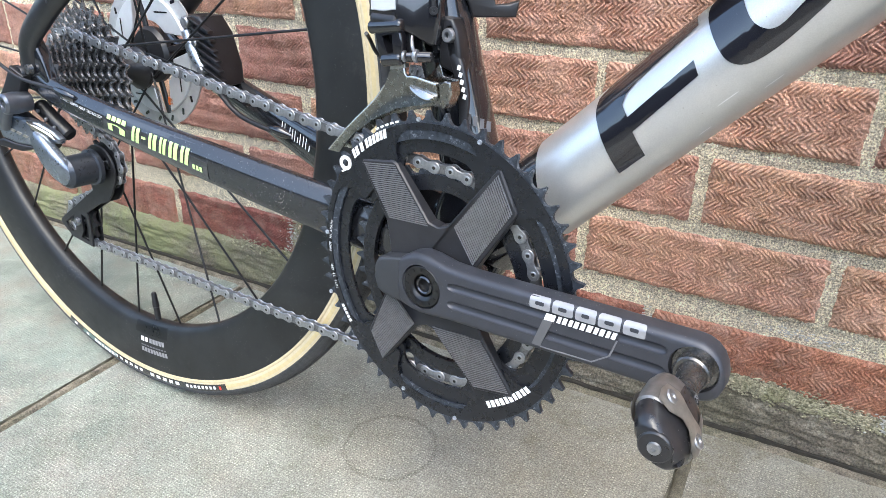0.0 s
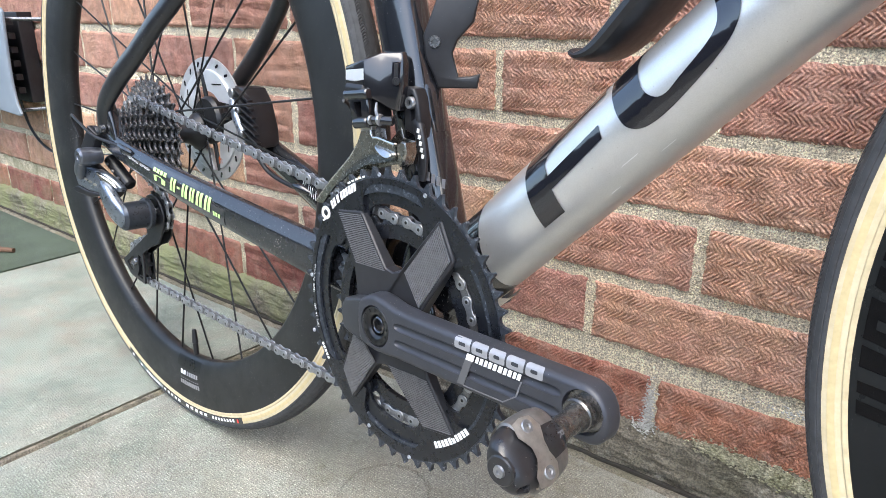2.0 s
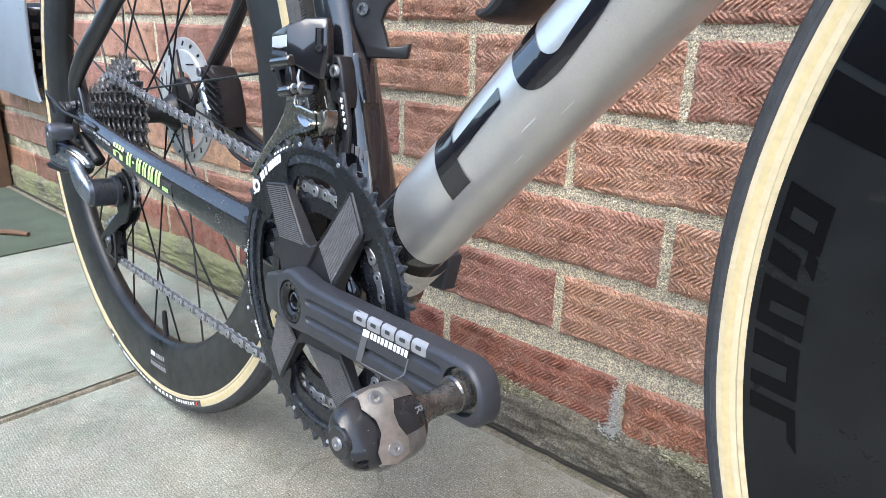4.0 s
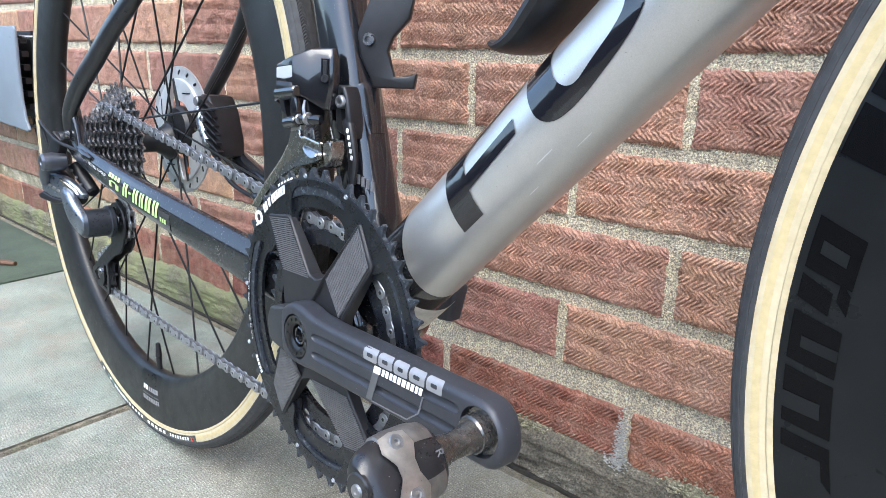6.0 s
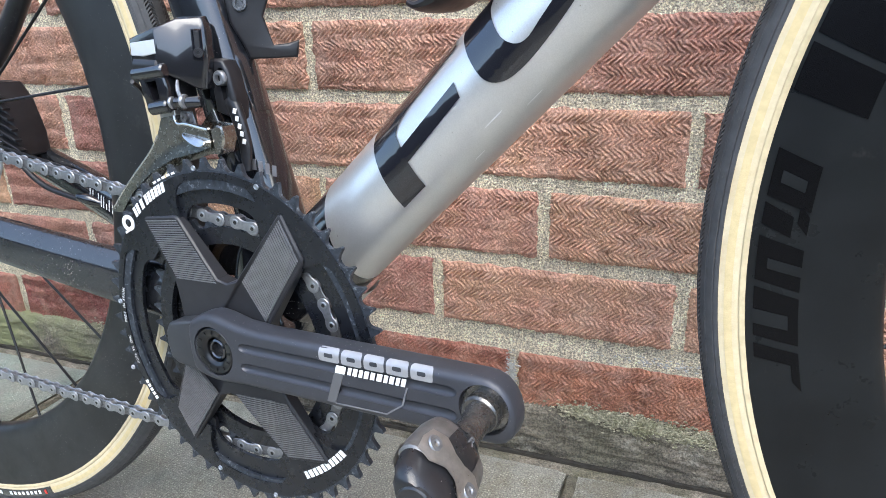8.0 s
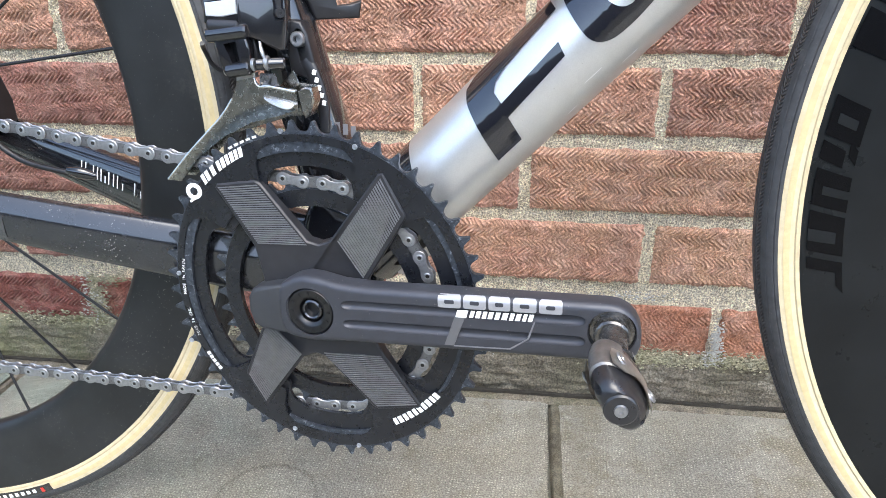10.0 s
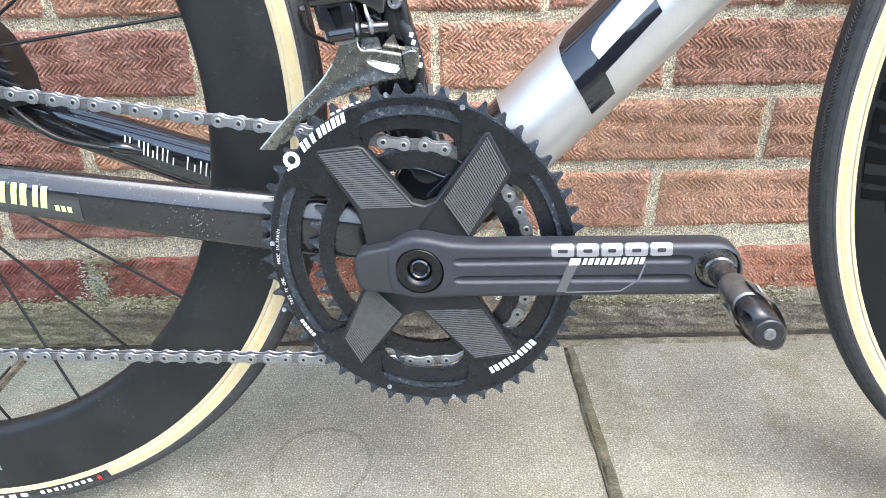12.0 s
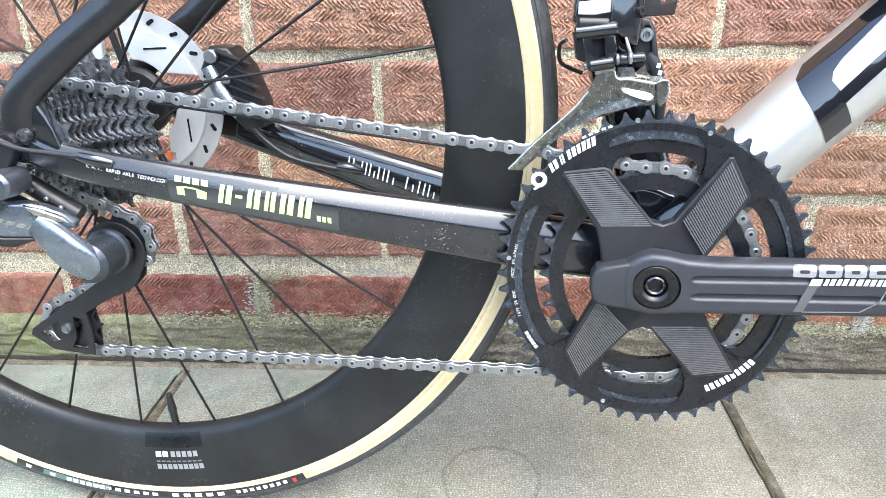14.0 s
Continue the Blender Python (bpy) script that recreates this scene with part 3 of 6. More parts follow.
def wheel(cx, cz, name, carbon):
    hub = part(name, join(lathe([(0.004, -0.066), (0.0095, -0.066), (0.0095, -0.030), (0.026, -0.0275), (0.028, -0.0245), (0.026, -0.0215), (0.013, -0.015), (0.0115, 0.015), (0.018, 0.026), (0.021, 0.029), (0.021, 0.033), (0.014, 0.036), (0.0095, 0.066), (0.004, 0.066)], 36)), PLASTIC, bicycle, "wheel with deep black rim and cream-walled tyre", at=pose(cx, 0, cz))
    prof = [(wr(r), y) for r, y in ((0.2600, 0.0), (0.2604, -0.0035), (0.2622, -0.0065), (0.2660, -0.0092), (0.2735, -0.0115), (0.288, -0.0135), (0.305, -0.0138), (0.3165, -0.0130), (0.3175, -0.011))]
    full = prof + [(r, -y) for r, y in prof[::-1][:-1]]
    part("rim", lathe(full, 160, closed=True), carbon, hub, "deep-section satin black carbon rim")
    side = [(wr(r), y) for r, y in ((0.3160, -0.0115), (0.3180, -0.0132), (0.3215, -0.0140), (0.3265, -0.0140), (0.3288, -0.0136))]
    part("tyre_sidewall", lathe(side, 160, cap=False), CREAM, hub, "cream cotton tyre sidewall", 80)
    part("tyre_sidewall", lathe([(r, -y) for r, y in side], 160, cap=False), CREAM, hub, "cream cotton tyre sidewall", 80)
    for s in (1, -1):
        part("sidewall_stripe", lathe([(wr(r), y * s) for r, y in ((0.3219, -0.0142), (0.3232, -0.01425), (0.3246, -0.01425), (0.3258, -0.0142))], 160, cap=False), STRAW, hub, "deeper yellow stripe round the sidewall")
        part("bead_strip", lathe([(wr(r), y * s) for r, y in ((0.3158, -0.0132), (0.3164, -0.0137), (0.3182, -0.0140), (0.3188, -0.0136))], 160, cap=False), BEAD, hub, "golden worn bead strip")
    tread = [(wr(r), y) for r, y in ((0.3284, -0.0132), (0.3290, -0.0142), (0.3308, -0.0139), (0.3312, -0.0133), (0.3318, -0.0136), (0.3342, -0.0128), (0.3362, -0.0116), (0.3366, -0.0109), (0.3372, -0.0109), (0.3388, -0.0094), (0.3404, -0.0076), (0.3403, -0.0070), (0.3409, -0.0070), (0.3420, -0.0052), (0.3426, -0.0036), (0.3424, -0.0030), (0.3430, -0.0030), (0.3434, 0))]
    part("tread", lathe(tread + [(r, -y) for r, y in tread[::-1][1:]], 160, cap=False), TREAD, hub, "filed black rubber tread", 20)
    return hub


def file_tread():
    """Rubber with two bands of fine herring-bone filed into it round the wheel."""
    m = shader("filed_rubber", (0.042, 0.043, 0.045), 0.66, 0, 0.35, 160, 0.2, 900, 0.0005, dirt=(0.13, 0.12, 0.10), dirt_amount=-0.06, dirt_scale=200)
    n, link = m.node_tree.nodes, m.node_tree.links.new

    def calc(op, a, b=None):
        x = n.new("ShaderNodeMath")
        x.operation = op
        for sock, v in zip(x.inputs, (a, b)):
            if isinstance(v, float):
                sock.default_value = v
            elif v is not None:
                link(v, sock)
        return x.outputs[0]

    sep = n.new("ShaderNodeSeparateXYZ")
    link(n.new("ShaderNodeTexCoord").outputs["Object"], sep.inputs[0])
    off = calc("ABSOLUTE", calc("SUBTRACT", calc("ABSOLUTE", sep.outputs[1]), 0.0055))
    turn = calc("MULTIPLY", calc("ARCTAN2", sep.outputs[2], sep.outputs[0]), 920.0)
    wave = calc("SINE", calc("ADD", turn, calc("MULTIPLY", off, 2400.0)))
    height = calc("MULTIPLY", wave, calc("LESS_THAN", off, 0.0024))
    p = n["Principled BSDF"]
    b = n.new("ShaderNodeBump")
    b.inputs["Strength"].default_value, b.inputs["Distance"].default_value = 1.0, 0.0006
    link(height, b.inputs["Height"])
    link(p.inputs["Normal"].links[0].from_socket, b.inputs["Normal"])
    link(b.outputs[0], p.inputs["Normal"])
    return m


def spokes(hub, phase, count=24):
    me = mesh_of("spoke", *cyl((0, 0, 0), (0, 0, 1), 0.0011, seg=8), SPOKE)
    for i in range(count):
        a = 2 * math.pi * i / count + phase
        s = -1 if i % 2 else 1
        lean = (1 if (i // 2) % 2 else -1) * radians(62 if s < 0 else 66)
        y = -0.0245 if s < 0 else 0.031
        r = 0.024 if s < 0 else 0.019
        p = Vector((r * math.cos(a + lean), y, r * math.sin(a + lean)))
        q = Vector((wr(0.2615) * math.cos(a), -0.001 * s, wr(0.2615) * math.sin(a)))
        d = q - p
        part("spoke", me, SPOKE, hub, at=Matrix.Translation(p) @ d.to_track_quat("Z", "Y").to_matrix().to_4x4() @ Matrix.Diagonal((1, 1, d.length, 1)))


TREAD = file_tread()
rear = wheel(AX, AZ, "rear_wheel", RIM)
front = wheel(FX, FZ, "front_wheel", FRONTRIM)
spokes(rear, radians(-92))
spokes(front, radians(10))

# ---- crankset ----


def oval(a, b, major, t):
    """Radius of an ellipse at the angle t (degrees)."""
    u = radians(t - major)
    return a * b / math.hypot(b * math.cos(u), a * math.sin(u))


def toothed(n, a, b, major, depth, lean=0.25):
    """Outline of a toothed ring: per tooth a round valley and a narrow tip."""
    pts = []
    shape = [(0.0, 1.0), (0.07, 0.92), (0.13, 0.62), (0.20, 0.30), (0.32, 0.07), (0.5, 0.0), (0.68, 0.07), (0.80, 0.30), (0.87, 0.62), (0.93, 0.92)]
    for i in range(n):
        for f, h in shape:
            t = 360 * (i + f) / n
            r = oval(a, b, major, t) - depth * (1 - h)
            pts.append((r * math.cos(radians(t)), r * math.sin(radians(t))))
    return pts


def window_edge(outline, a, b, major, scale=0.875, hold=0.074):
    """The inner outline: wide windows at the four sides, narrow bridges on the diagonals."""
    pts = []
    for x, z in outline:
        t = math.degrees(math.atan2(z, x))
        best = 0.0
        for mid, half in ((93, 21), (-176, 38), (0, 43), (-90, 21)):
            d = abs((t - mid + 180) % 360 - 180)
            f = min(1, max(0, (half + 1.0 - d) / 9.0))
            best = max(best, math.sqrt(f * (2 - f)))
        wide = oval(a, b, major, t) * scale
        r = hold + (wide - hold) * best
        pts.append((r * math.cos(radians(t)), r * math.sin(radians(t))))
    return pts


OUT = (0.1142, 0.1036, 110)
RX, RZ = 0.0013, -0.0018
teeth_o = [(x + RX, z + RZ) for x, z in toothed(52, *OUT, 0.0068)]
body_o = [(x * 0.93 + RX, z * 0.93 + RZ) for x, z in toothed(52, *OUT, 0.0)]
outer_ring = part("outer_chainring", band(body_o, window_edge(body_o, *OUT), -0.0500, -0.0455), RING, bicycle, "black oval outer chainring")
part("window_ledge", band([(x * 0.96, z * 0.96) for x, z in body_o], window_edge(body_o, *OUT, 0.745, 0.069), -0.0474, -0.0450), RING, outer_ring)
part("tooth_rim", band(teeth_o, [(x * 0.90, z * 0.90) for x, z in body_o], -0.0493, -0.0462), TEETH, outer_ring, "worn blue-grey chainring teeth")
INN = (0.0813, 0.0737, 108)
LOW = -0.004
teeth_i = toothed(38, *INN, 0.0068)
body_i = toothed(38, *INN, 0.0)
inner_ring = part("inner_chainring", band([(x * 0.905, z * 0.905) for x, z in body_i], [(x * 0.775, z * 0.775) for x, z in body_i], -0.0432, -0.0390), RING, bicycle, "grimy inner chainring", at=pose(0, 0, LOW))
part("tooth_rim", band(teeth_i, [(x * 0.86, z * 0.86) for x, z in body_i], -0.0425, -0.0397), TEETH, inner_ring, "worn inner teeth")

ARMS = {  # tip pair and root pair of each ribbed pad
    "a": ((-0.0608, 0.0695), (-0.0352, 0.0727), (-0.0040, 0.0375), (-0.0358, 0.0360)),
    "b": ((0.0412, 0.0803), (0.0532, 0.0583), (0.0300, 0.0190), (0.0148, 0.0412)),
    "c": ((-0.0527, -0.0582), (-0.0430, -0.0782), (-0.0130, -0.0370), (-0.0340, -0.0150)),
    "d": ((0.0613, -0.0685), (0.0354, -0.0722), (0.0020, -0.0335), (0.0390, -0.0328)),
}
# the cross hugs its pads, with rounded webs between the arms; its face slopes down to the ring at the tips
STAR = [(-0.0630, 0.0685), (-0.0616, 0.0712), (-0.0364, 0.0747), (-0.0328, 0.0732), (-0.0040, 0.0402), (0.0030, 0.0385), (0.0100, 0.0412), (0.0394, 0.0822), (0.0422, 0.0827), (0.0555, 0.0588), (0.0552, 0.0560), (0.0320, 0.0165), (0.0302, 0.0000), (0.0352, -0.0200), (0.0407, -0.0316), (0.0636, -0.0685), (0.0626, -0.0712), (0.0354, -0.0746), (0.0324, -0.0730), (0.0030, -0.0368), (-0.0030, -0.0350), (-0.0120, -0.0390), (-0.0420, -0.0804), (-0.0445, -0.0800), (-0.0549, -0.0585), (-0.0547, -0.0560), (-0.0360, -0.0150), (-0.0322, 0.0000), (-0.0352, 0.0200), (-0.0388, 0.0339)]
SPIDER = shader("spider_black", (0.022, 0.022, 0.025), 0.46, 0.2, 0.2, 80, 0.05, 900, 0.0003, specks=0.3, speck_scale=900.0)


def sloped(geo):
    """Lowers what stands proud of the ring towards the arm tips."""
    return [(x, y if y > -0.0520 else y + 0.0050 * max(0.0, min(1.0, (math.hypot(x, z) - 0.040) / 0.050)), z) for x, y, z in geo[0]], geo[1]


star = []
for p, q in zip(STAR, STAR[1:] + STAR[:1]):
    n = max(1, int(math.dist(p, q) / 0.008))
    star += [(p[0] + (q[0] - p[0]) * k / n, p[1] + (q[1] - p[1]) * k / n) for k in range(n)]
spider_hub = part("spider", sloped(plate(star, -0.0562, -0.0455, 0.0010, 2)), SPIDER, bicycle, "black cross-shaped spider with ribbed pads", 25)
for key, quad in ARMS.items():
    o = [Vector(v) for v in quad]
    n = 27
    for i in range(n):
        f, g = (i + 0.25) / n, (i + 0.70) / n
        a0, b0 = o[0].lerp(o[3], f), o[1].lerp(o[2], f)
        a1, b1 = o[0].lerp(o[3], g), o[1].lerp(o[2], g)
        part("rib", sloped(plate([a0, b0, b1, a1], -0.0569, -0.0550)), PAD, spider_hub)

L = 0.176
CA = radians(3.3)


def crank(name, y0, sign=1):
    """Outline of the arm: boss, tapering beam and round end."""
    top = [(-0.0216, -0.0020), (-0.0212, 0.0090), (-0.0200, 0.0145), (-0.0170, 0.0172), (-0.0098, 0.0211), (-0.0025, 0.0229), (0.0063, 0.0219), (0.0201, 0.0185), (0.0376, 0.0172), (0.0887, 0.0167), (0.1740, 0.0158)]
    end = [(0.1790, 0.0151), (0.1838, 0.0128), (0.1875, 0.0090), (0.1900, 0.0040), (0.1912, -0.0020), (0.1910, -0.0080), (0.1893, -0.0130), (0.1860, -0.0165), (0.1815, -0.0181)]
    bot = [(0.0887, -0.0184), (0.0200, -0.0188), (0.0080, -0.0198), (-0.0030, -0.0200), (-0.0120, -0.0184), (-0.0175, -0.0166), (-0.0205, -0.0125)]
    return [(x * sign, z) for x, z in top + end + bot]


CAPSULE = [(0.0004, 0.0), (0.0018, 0.0010), (0.0027, 0.0030), (0.0032, 0.0065), (0.0032, 0.1360), (0.0027, 0.1394), (0.0018, 0.1410), (0.0004, 0.1418)]
FLUTES = [moved(lathe(CAPSULE, 20, "z"), pose(0.0207, -0.0754, z) @ Matrix.Rotation(radians(90), 4, "Y")) for z in (0.0061, -0.0061)]
arm_geo = carve(plate(crank("arm", 0), -0.0745, -0.0575, 0.0042, 5), *FLUTES, plate(arc(0, 0, 0.0155, 0, 360, 48)[:-1], -0.08, -0.0655), moved(plate(arc(0, 0, 0.0128, 0, 360, 40)[:-1], -0.08, -0.0708), pose(L, 0, 0)))
arm = part("crank_arm", arm_geo, ARM, bicycle, "matt grey alloy crank arm with two long flutes")
# the arm leans outward from the axle to the pedal
arm.matrix_local = Matrix.Rotation(-CA, 4, "Y") @ Matrix.Translation((0.0056, 0.0051, 0)) @ Matrix.Rotation(radians(-4.4), 4, "Z")
part("crank_arm", plate([(min(x, 0.018), z * 0.85) for x, z in crank("arm", 0, -1)][2:-2], 0.066, 0.083, 0.0035), ARM, bicycle)
part("axle_bolt", lathe([(0.0, -0.0670), (0.0072, -0.0670), (0.0078, -0.0718), (0.0092, -0.0730), (0.0104, -0.0736), (0.0140, -0.0739), (0.0150, -0.0732), (0.0152, -0.0727), (0.0152, -0.0650)], 36), CAPBLACK, arm, "black axle cap with hex socket")
part("flange", lathe([(0.012, -0.057), (0.02, -0.057), (0.02, -0.035), (0.012, -0.035)], 32), PLASTIC, bicycle)

# ---- chain ----
PIN_HOLE = shader("pin_hole_black", (0.012, 0.011, 0.010), 0.4)
RIVET = shader("rivet_steel", (0.40, 0.405, 0.41), 0.36, 0.9, 0.15, 300)
CY = -0.041
path = []


def run(cx, cz, r, a0, a1, y):
    n = max(4, int(abs(a1 - a0) / 6))
    for i in range(n + 1):
        a = a0 + (a1 - a0) * i / n
        rr = r(a) if callable(r) else r
        path.append((cx + rr * math.cos(radians(a)), y, cz + rr * math.sin(radians(a))))


PU, PL = (-0.384, 0.006), (-0.440, -0.0655)
YC = -0.0335
run(0, LOW, lambda a: oval(0.0780, 0.0704, 108, a), 97, -90, CY)
run(*PL, 0.0222, -90, -228, YC)
run(*PU, 0.0222, -42, 66, YC)
run(AX, AZ, 0.0386, -128, -277, -0.0380)
path.append(path[0])
P = np.array(path)
d = np.r_[0, np.cumsum(np.linalg.norm(np.diff(P, axis=0), axis=1))]
count = int(round(d[-1] / 0.0127 / 2)) * 2
at = np.linspace(0, d[-1], count + 1)
pins = np.c_[np.interp(at, d, P[:, 0]), np.interp(at, d, P[:, 1]), np.interp(at, d, P[:, 2])]


def dogbone(w, end, y0, y1):
    h = 0.0127 / 2
    o = arc(h, 0, end, -110, 110, 8) + [(0.002, w), (-0.002, w)] + arc(-h, 0, end, 70, 290, 8) + [(-0.002, -w), (0.002, -w)]
    return plate(o, y0, y1, 0.0004)


outer_link = mesh_of("outer_link", *join(dogbone(0.0030, 0.0043, -0.0029, -0.0019), dogbone(0.0030, 0.0043, 0.0019, 0.0029)), STEEL)
inner_link = mesh_of("inner_link", *join(dogbone(0.0034, 0.0042, -0.0018, -0.0011), dogbone(0.0034, 0.0042, 0.0011, 0.0018), moved(lathe([(0.0038, -0.0011), (0.0038, 0.0011)], 14), pose(-0.00635, 0, 0)), moved(lathe([(0.0038, -0.0011), (0.0038, 0.0011)], 14), pose(0.00635, 0, 0))), INNERSTEEL)
pin_me = mesh_of("pin", *lathe([(0.0, -0.00296), (0.0010, -0.0030), (0.0012, -0.0032), (0.0018, -0.0033), (0.0022, -0.0031), (0.0023, -0.0028)], 14), RIVET)
# black centre faces: the shade of each pin's small hole, put into colour
pin_me.materials.append(PIN_HOLE)
for f in pin_me.polygons:
    if all(math.hypot(*pin_me.vertices[i].co.xz) < 0.00125 for i in f.vertices):
        f.material_index = 1
chain = part("chain", cyl((0, 0, 0), (0, 0.001, 0), 0.0005, seg=6), DARKSTEEL, bicycle, "grey steel roller chain", at=pose(0, CY, 0.02))
chain.matrix_local = Matrix.Identity(4)
for i in range(count):
    p, q = Vector(pins[i]), Vector(pins[i + 1])
    dx = (q - p).normalized()
    yy = (Vector((0, 1, 0)) - dx * dx.y).normalized()
    zz = dx.cross(yy)
    m = Matrix((dx, yy, zz)).transposed().to_4x4()
    part("outer_link" if i % 2 else "inner_link", outer_link if i % 2 else inner_link, STEEL, chain, at=Matrix.Translation((p + q) / 2) @ m)
    part("pin", pin_me, DARKSTEEL, chain, at=Matrix.Translation(p) @ m)

# ---- cassette ----
cassette = part("cassette", lathe([(0.012, -0.064), (0.0165, -0.064), (0.0165, -0.062), (0.018, -0.018), (0.012, -0.018)], 32), DARKSTEEL, bicycle, "eleven-speed steel cassette dark with grease", at=pose(AX, 0, AZ))
for i, n in enumerate((11, 12, 13, 14, 15, 17, 19, 21, 24, 27, 30)):
    y = -0.0615 + 0.00392 * i
    r = 0.0127 / 2 / math.sin(math.pi / n)
    o = toothed(n, r + 0.0035, r + 0.0035, 0, 0.0068)
    part("cog", band(o, [(x * 0.70, z * 0.70) for x, z in toothed(n, r, r, 0, 0.0)], y - 0.0009, y + 0.0009), COG, cassette)

# ---- marks on frame, arm and rings ----


def on_tube(s, v, lift=0.0005):
    """A place on the down tube: s along it, v as the angle up from its outer side."""
    return DT0 + DTA * s + (Vector((0, -1, 0)) * math.cos(v) + DTU * math.sin(v)) * (DTR + lift)


def tube_mark(outline, material, label=""):
    k = DTR
    return part("logo_mark", wrap([(s, v * k) for s, v in outline], lambda s, v: on_tube(s, v / k), 0.005), material, down_tube, label)


tube_mark([(0.184, 1.32), (0.126, 1.32), (0.1165, 1.08), (0.1125, 0.74), (0.1040, -0.58), (0.1225, -0.58), (0.1262, -0.05), (0.1712, 0.055), (0.1735, 0.33), (0.1285, 0.23), (0.1292, 0.50), (0.1335, 0.64), (0.142, 0.74), (0.1835, 0.90)], DECAL, "glossy black angular logo bar")
tube_mark(rounder([(0.240, 1.5), (0.197, 1.4), (0.1905, 1.1), (0.1870, 0.5), (0.1855, 0.05), (0.1875, -0.16), (0.1925, -0.30), (0.200, -0.36), (0.214, -0.36), (0.243, -0.22), (0.258, -0.08), (0.267, 0.15), (0.274, 0.6), (0.276, 1.5), (0.259, 1.5), (0.259, 0.75), (0.2565, 0.30), (0.2475, 0.10), (0.2244, -0.03), (0.2150, -0.10), (0.2095, -0.05), (0.2062, 0.12), (0.2054, 0.34), (0.2085, 0.85), (0.213, 1.12), (0.220, 1.3), (0.240, 1.32)]), DECAL, "glossy black rounded logo loop")
for s, v, l in ((0.168, -0.62, 0.012), (0.19, -0.9, 0.01), (0.15, -0.95, 0.007)):
    part("scratch", wrap(rounded(s, v * DTR, s + l, v * DTR + 0.0006, 0.0002, 3.0), lambda a, b: on_tube(a, b / DTR, 0.0006), 0.006), WHITE, down_tube)


def face_mark(name, outline, y, material, parent, label="", thick=0.0004):
    return part(name, plate(outline, y, y + thick), material, parent, label)


def glyphs(x0, z0, x1, z1, i):
    """Two plain upright bars that fill a block of a letter's size."""
    w = x1 - x0
    return [(x0, z0), (x0 + w * 0.38, z0), (x0 + w * 0.38, z1), (x0, z1)], [(x0 + w * 0.56, z0), (x1, z0), (x1, z1), (x0 + w * 0.56, z1)]


# crank arm: flutes, brand bars, patch and end recess
def arm_face(x, z, lift):
    """A point on the front of the arm, whose upper edge rolls back."""
    up = min(0.0041, max(0.0, z - 0.0124))
    return Vector((x, -0.0745 - lift + 0.0042 - math.sqrt(0.0042 ** 2 - up ** 2), z))


x = 0.0806
for w in (0.0145, 0.0141, 0.0134, 0.0141, 0.0137):
    part("brand_block", wrap(rounded(x, 0.0090, x + w - 0.0012, 0.0164, 0.0014), lambda a, b: arm_face(a, b, 0.0003), 0.0012), PALEPRINT, arm, "worn silver brand block")
    part("brand_slot", wrap(rounded(x + 0.0038, 0.0115, x + w - 0.0050, 0.0138, 0.0008), lambda a, b: arm_face(a, b, 0.0005), 0.0012), ARM, arm)
    x += w + 0.0002
face_mark("model_bar", rounded(0.0905, 0.0036, 0.0968, 0.0080, 0.0004, 0.3), -0.0750, WHITE, arm, "white model-name bar")
x = 0.0985
for i, w in enumerate((0.0071, 0.0071, 0.0082, 0.0072, 0.0068)):
    for o in glyphs(x, 0.0038, x + w - 0.0012, 0.0080, i):
        face_mark("model_bar", [(a + 0.3 * (b - 0.004), b) for a, b in o], -0.0750, WHITE, arm)
    x += w
face_mark("silver_patch", [(0.0900, 0.0036), (0.0960, 0.0036), (0.0888, -0.0144), (0.0832, -0.0144)], -0.0749, shader("film", (0.12, 0.12, 0.125), 0.35, 0.3), arm)
face_mark("patch_line", [(0.1345, 0.0036), (0.1354, 0.0036), (0.1318, -0.0070), (0.1215, -0.0142), (0.0888, -0.0149), (0.0888, -0.0143), (0.1210, -0.0136), (0.1308, -0.0068)], -0.07495, DIMPRINT, arm)
part("axle_socket", lathe([(0.0042, -0.0670), (0.0046, -0.0712), (0.0054, -0.0718), (0.0064, -0.0712), (0.0070, -0.0690), (0.0070, -0.0670)], 24, cap=False), shader("glossy_dark_steel", (0.07, 0.072, 0.078), 0.14, 0.8, 0.3, 300, coat=0.6), arm, "glossy dark hex socket")
for i in range(12):
    a = 2 * math.pi * i / 12
    part("spline_notch", box(-0.0006, -0.07425, -0.0010, 0.0006, -0.0739, 0.0010), SPOKE, arm, at=Matrix.Rotation(-a, 4, "Y") @ pose(0, 0, 0.0118))
part("pedal_boss", join(lathe([(0.0, -0.0716), (0.0118, -0.0716), (0.0124, -0.0710), (0.0124, -0.0704)], 36), lathe([(0.0, -0.0800), (0.0084, -0.0800), (0.0094, -0.0788), (0.0096, -0.0712)], 28)), SPINDLE, arm, "speckled steel spindle flange", at=pose(L, 0, 0))
part("magnet_cover", plate([(-0.0412, 0.0065), (-0.0378, 0.0120), (-0.0320, 0.0140), (-0.0130, 0.0172), (-0.0130, -0.0168), (-0.0345, -0.0144), (-0.0398, -0.0112), (-0.0420, -0.0020)], -0.0738, -0.0570, 0.0030, 4), shader("cover_grey", (0.034, 0.036, 0.040), 0.5, 0.2, 0.15, 60, 0.05, 900, 0.0003, specks=0.4), arm, "dull grey end cover")

